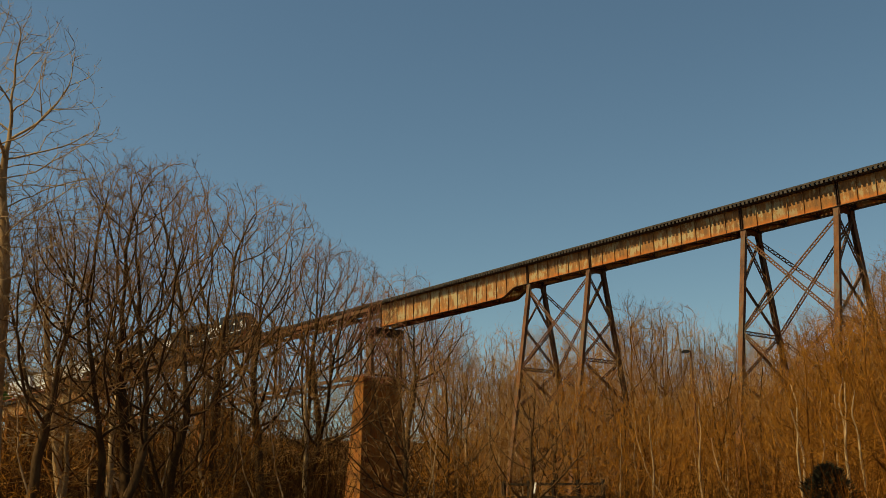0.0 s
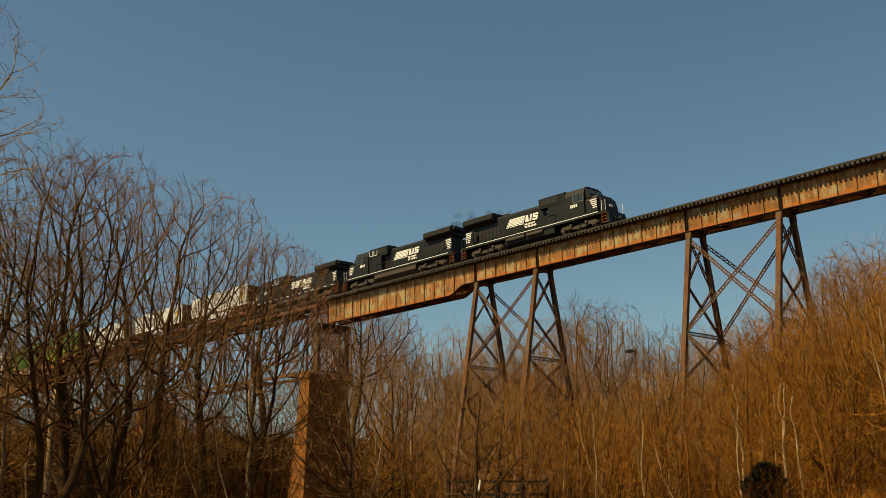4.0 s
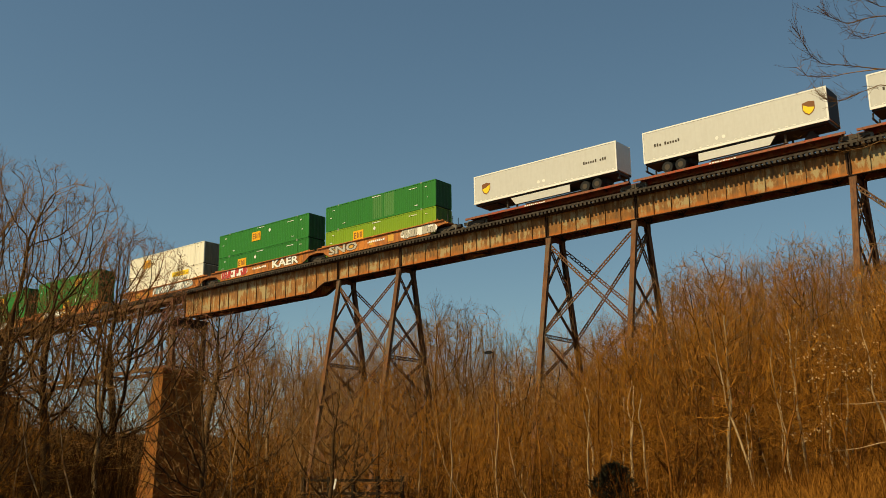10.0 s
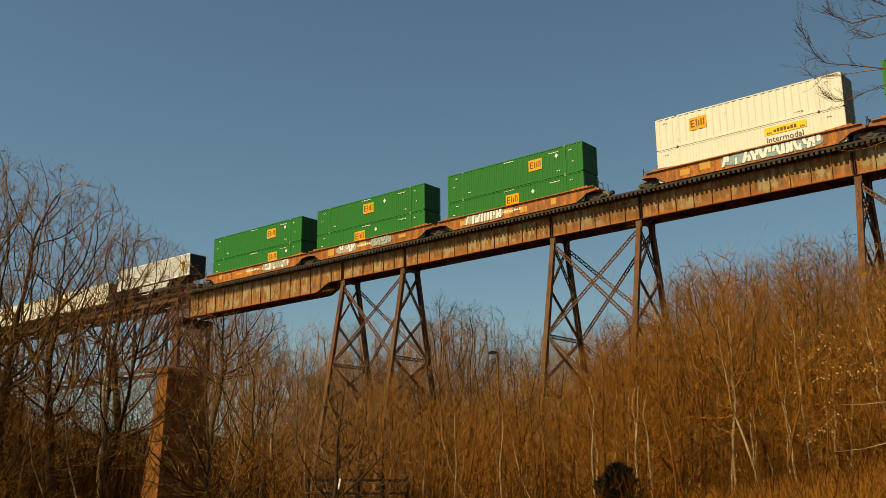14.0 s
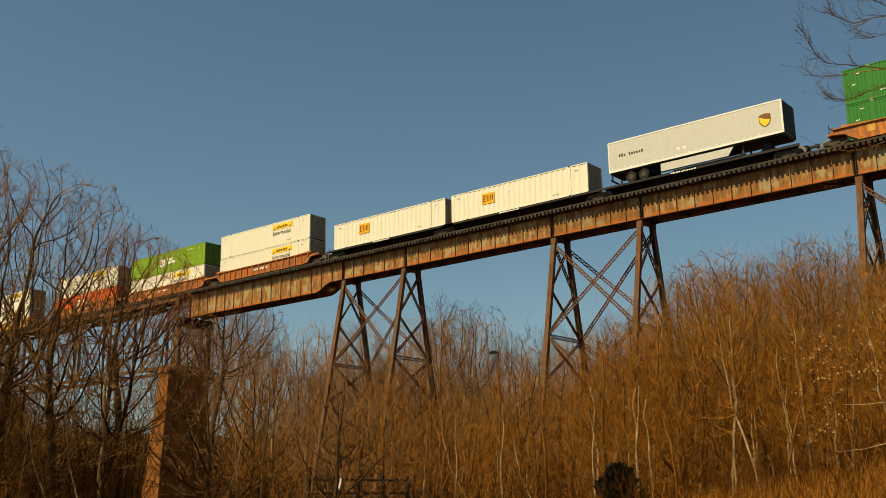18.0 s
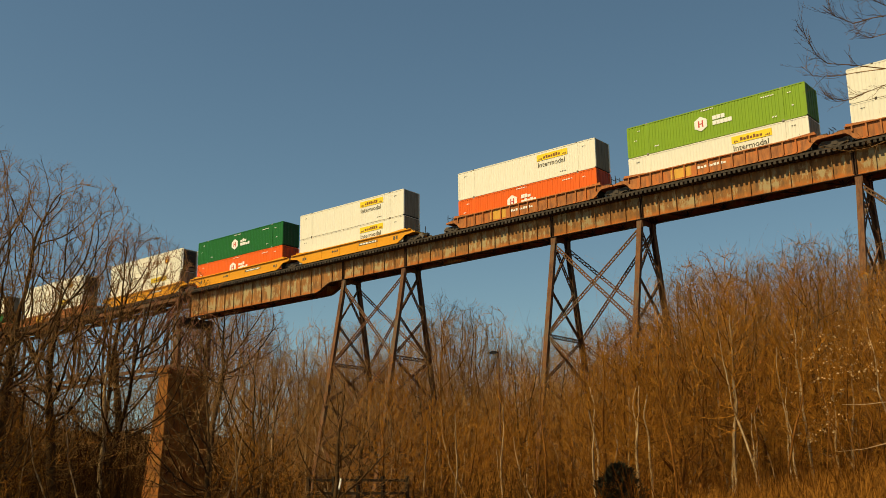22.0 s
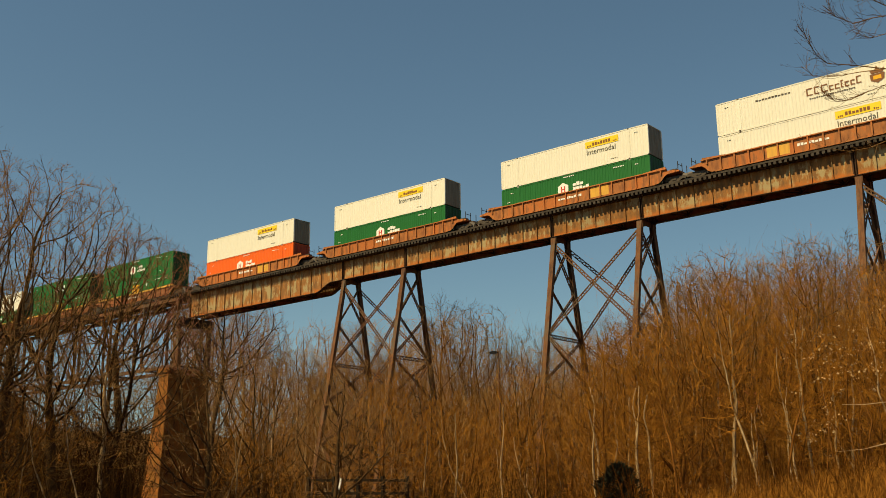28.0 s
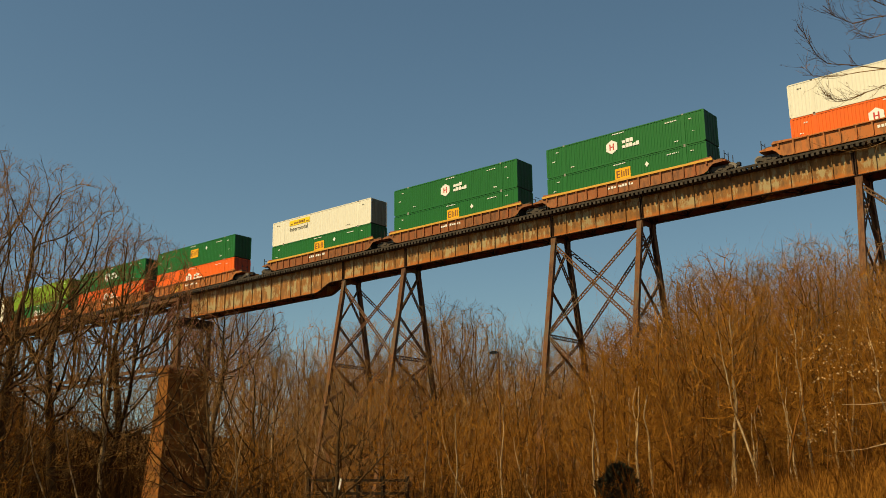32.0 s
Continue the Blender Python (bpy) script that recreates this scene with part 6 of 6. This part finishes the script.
# street lamp among the trees
lx, ly = spot(-36.6, 62)
lz = land(lx, ly)
lamp = thing("street_lamp", "dark street lamp on a tall thin pole", "street lamp", at=pose(lx, ly, lz, 0, 0, 36.6))
htop = 62 * math.tan(radians(8.0)) + EYE.z - lz
part("pole", Geo().tube([Vector((0, 0, -0.3)), Vector((0, 0, htop + 0.1))], [0.065, 0.05], 10), M["tower"], lamp)
part("arm", Geo().beam((0, 0, htop), (-0.15, 0, htop + 0.02), 0.06, 0.06), M["dark"], lamp)
part("lamp_head", Geo().prism([(-0.12, htop - 0.06), (-0.10, htop + 0.10), (-0.42, htop + 0.12), (-0.56, htop + 0.02), (-0.53, htop - 0.06)], -0.14, 0.14), M["dark"], lamp, "dark lamp head")

# rail fence at the foot of the wood
fence = thing("rail_fence", "weathered dark two-rail timber fence", "fence")
fa, fb = Vector((*spot(-47.2, 58), 0)), Vector((*spot(-41.8, 58), 0))
for k in range(5):
    p = fa.lerp(fb, k / 4)
    z = land(p.x, p.y)
    part("post", Geo().box(p.x - 0.08, p.x + 0.08, p.y - 0.08, p.y + 0.08, z - 0.3, 2.9), M["fence"], fence)
for z in (2.0, 2.7):
    part("rail", Geo().beam((fa.x, fa.y - 0.1, z), (fb.x, fb.y - 0.1, z - 0.05), 0.05, 0.14), M["fence"], fence)
sx, sy = spot(-45.56, 57.5)
sign = thing("marker_post", "small slanted white marker board by the fence", "marker post")
part("board", Geo().prism([(sx - 0.06, 2.2), (sx + 0.06, 2.2), (sx + 0.22, 2.75), (sx + 0.1, 2.78)], sy - 0.02, sy + 0.02), M["mark"], sign)
part("stake", Geo().box(sx - 0.03, sx + 0.03, sy - 0.02, sy + 0.02, land(sx, sy) - 0.2, 2.2), M["fence"], sign)

# dark evergreen bush
cx, cy = spot(-30.2, 36)
cz = land(cx, cy)
cedar = thing("evergreen_bush", "small dark evergreen bush", "bush", at=pose(cx, cy, cz))
part("trunk", Geo().tube([Vector((0, 0, -0.2)), Vector((0.05, 0, 1.0)), Vector((0, 0, 1.9))], [0.07, 0.05, 0.015], 6), M["bark_dark"], cedar)
crng = random.Random(8)
g = Geo()
for k in range(5200):
    h, a = crng.random() ** 0.9, crng.uniform(0, 6.28)
    edge = 1.0 * (1 - h ** 2.4) ** 0.7 * (0.85 + 0.5 * noise.noise(Vector((math.cos(a) * 1.5, math.sin(a) * 1.5, h * 4))))
    o = Vector((math.cos(a), math.sin(a), 0.3))
    p = Vector((0, 0, 0.1 + 2.3 * h)) + o * edge * crng.uniform(0.25, 1) ** 0.5
    d = (o + Vector((crng.gauss(0, 0.5), crng.gauss(0, 0.5), crng.uniform(0.0, 0.7)))).normalized() * crng.uniform(0.10, 0.26)
    s = d.cross(Vector((crng.gauss(0, 1), crng.gauss(0, 1), 1))).normalized() * 0.024
    n = len(g.v)
    g.v += [tuple(p - s), tuple(p + s), tuple(p + d)]
    g.f.append((n, n + 1, n + 2))
part("crown", g, M["cedar"], cedar)

# dry leaves still hanging on saplings of the bank
lrng = random.Random(12)
for az, el, d, mat in ((-22.8, 6.7, 44, "leaf_red"), (-17.75, 8.25, 40, "leaf"), (-18.8, 5.95, 40, "leaf"), (-20.2, 3.4, 38, "leaf"), (-19.7, 8.1, 42, "leaf"), (-18.1, 7.6, 40, "leaf"), (-26.5, 8.6, 48, "leaf_red"), (-16.6, 6.5, 37, "leaf")):
    c = ray_spot(az, el, d)
    base = Vector((*c.xy, land(c.x, c.y)))
    tr = thing("leafy_sapling", "thin sapling holding a few dry curled leaves", "sapling", "saplings with dry leaves", at=Matrix.Translation(base))
    top = c - base
    bend = Vector((lrng.uniform(-0.8, 0.8), lrng.uniform(-0.5, 0.5), top.z * 0.5))
    part("trunk", Geo().tube([Vector((0, 0, -0.2)), bend, top, top * 1.15], [0.04, 0.03, 0.018, 0.008], 5), M["bark_brown"], tr)
    lg, tg = Geo(), Geo()
    for k in range(14):
        s = bend.lerp(top, lrng.uniform(0.5, 1.1))
        e = s + Vector((lrng.gauss(0, 0.9), lrng.gauss(0, 0.6), lrng.gauss(0.2, 0.45)))
        tg.tube([s, s.lerp(e, 0.5) + Vector((0, 0, 0.1)), e], [0.010, 0.007, 0.004], 3)
        for _ in range(5):
            p = s.lerp(e, lrng.uniform(0.4, 1.05))
            a = Vector((lrng.gauss(0, 1), lrng.gauss(0, 1), lrng.gauss(-0.5, 0.8))).normalized() * lrng.uniform(0.05, 0.11)
            b = a.cross(Vector((lrng.gauss(0, 1), lrng.gauss(0, 1), lrng.gauss(0, 1)))).normalized() * 0.035
            n = len(lg.v)
            lg.v += [tuple(p), tuple(p + a * 0.5 + b), tuple(p + a), tuple(p + a * 0.5 - b)]
            lg.f += [(n, n + 1, n + 2), (n, n + 2, n + 3)]
    part("crown", tg, M["twig"], tr)
    part("foliage", lg, M[mat], tr)

# long pale dead branches low on the bank
for pts in ([(-13.0, 2.9), (-16.49, 2.52), (-17.54, 2.27), (-18.91, 2.16)], [(-13.0, 4.2), (-16.27, 4.6), (-17.3, 4.53), (-18.4, 4.58)]):
    line = [ray_spot(a, e, 24) for a, e in pts]
    foot = Vector((line[0].x + 0.6, line[0].y, land(line[0].x + 0.6, line[0].y)))
    db = thing("dead_branch", "long pale dead branch reaching out of the bank", "branch", "dead branches", at=Matrix.Translation(foot))
    part("stick", Geo().tube([Vector((0, 0, -0.1))] + [p - foot for p in line], [0.02, 0.014, 0.011, 0.008, 0.004], 6), M["bark_pale"], db)

# dry weeds on the bank
wv, wf = [], []
wr = np.random.default_rng(3)
for k in range(15000):
    x, y = spot(wr.uniform(-27, -9) - 7 * wr.random() ** 3, wr.uniform(20, 46))
    z = land(x, y)
    h = wr.uniform(0.3, 1.3)
    a = wr.uniform(0, 3.14)
    sd = np.array([math.cos(a), math.sin(a), 0]) * 0.012
    b = np.array([x, y, z])
    m_ = b + np.array([wr.normal(0, 0.12), wr.normal(0, 0.12), h * 0.6])
    t_ = m_ + np.array([wr.normal(0, 0.3), wr.normal(0, 0.3), h * 0.4])
    n = len(wv)
    wv += [b - sd, b + sd, m_ + sd * 0.7, m_ - sd * 0.7, t_ + sd * 0.3, t_ - sd * 0.3]
    wf += [(n, n + 1, n + 2, n + 3), (n + 3, n + 2, n + 4, n + 5)]
tagged(new("dry_weeds", fast_mesh("dry_weeds", np.array(wv), np.array(wf), M["straw"])), "dry orange-brown weeds and grass on the bank", "weeds", kind="stuff")


# ---- what moves ----
def motions():
    times = [0, 1, 2, 3, 4, 6, 8, 10, 12, 14, 16, 18, 20, 22, 24, 26, 28, 30, 31, 32]
    for ob, u, z, turn in moving:
        walk(ob, [(t, pose(u + run(t), YC, RAIL + z, 0, 0, turn)) for t in times])


motions()
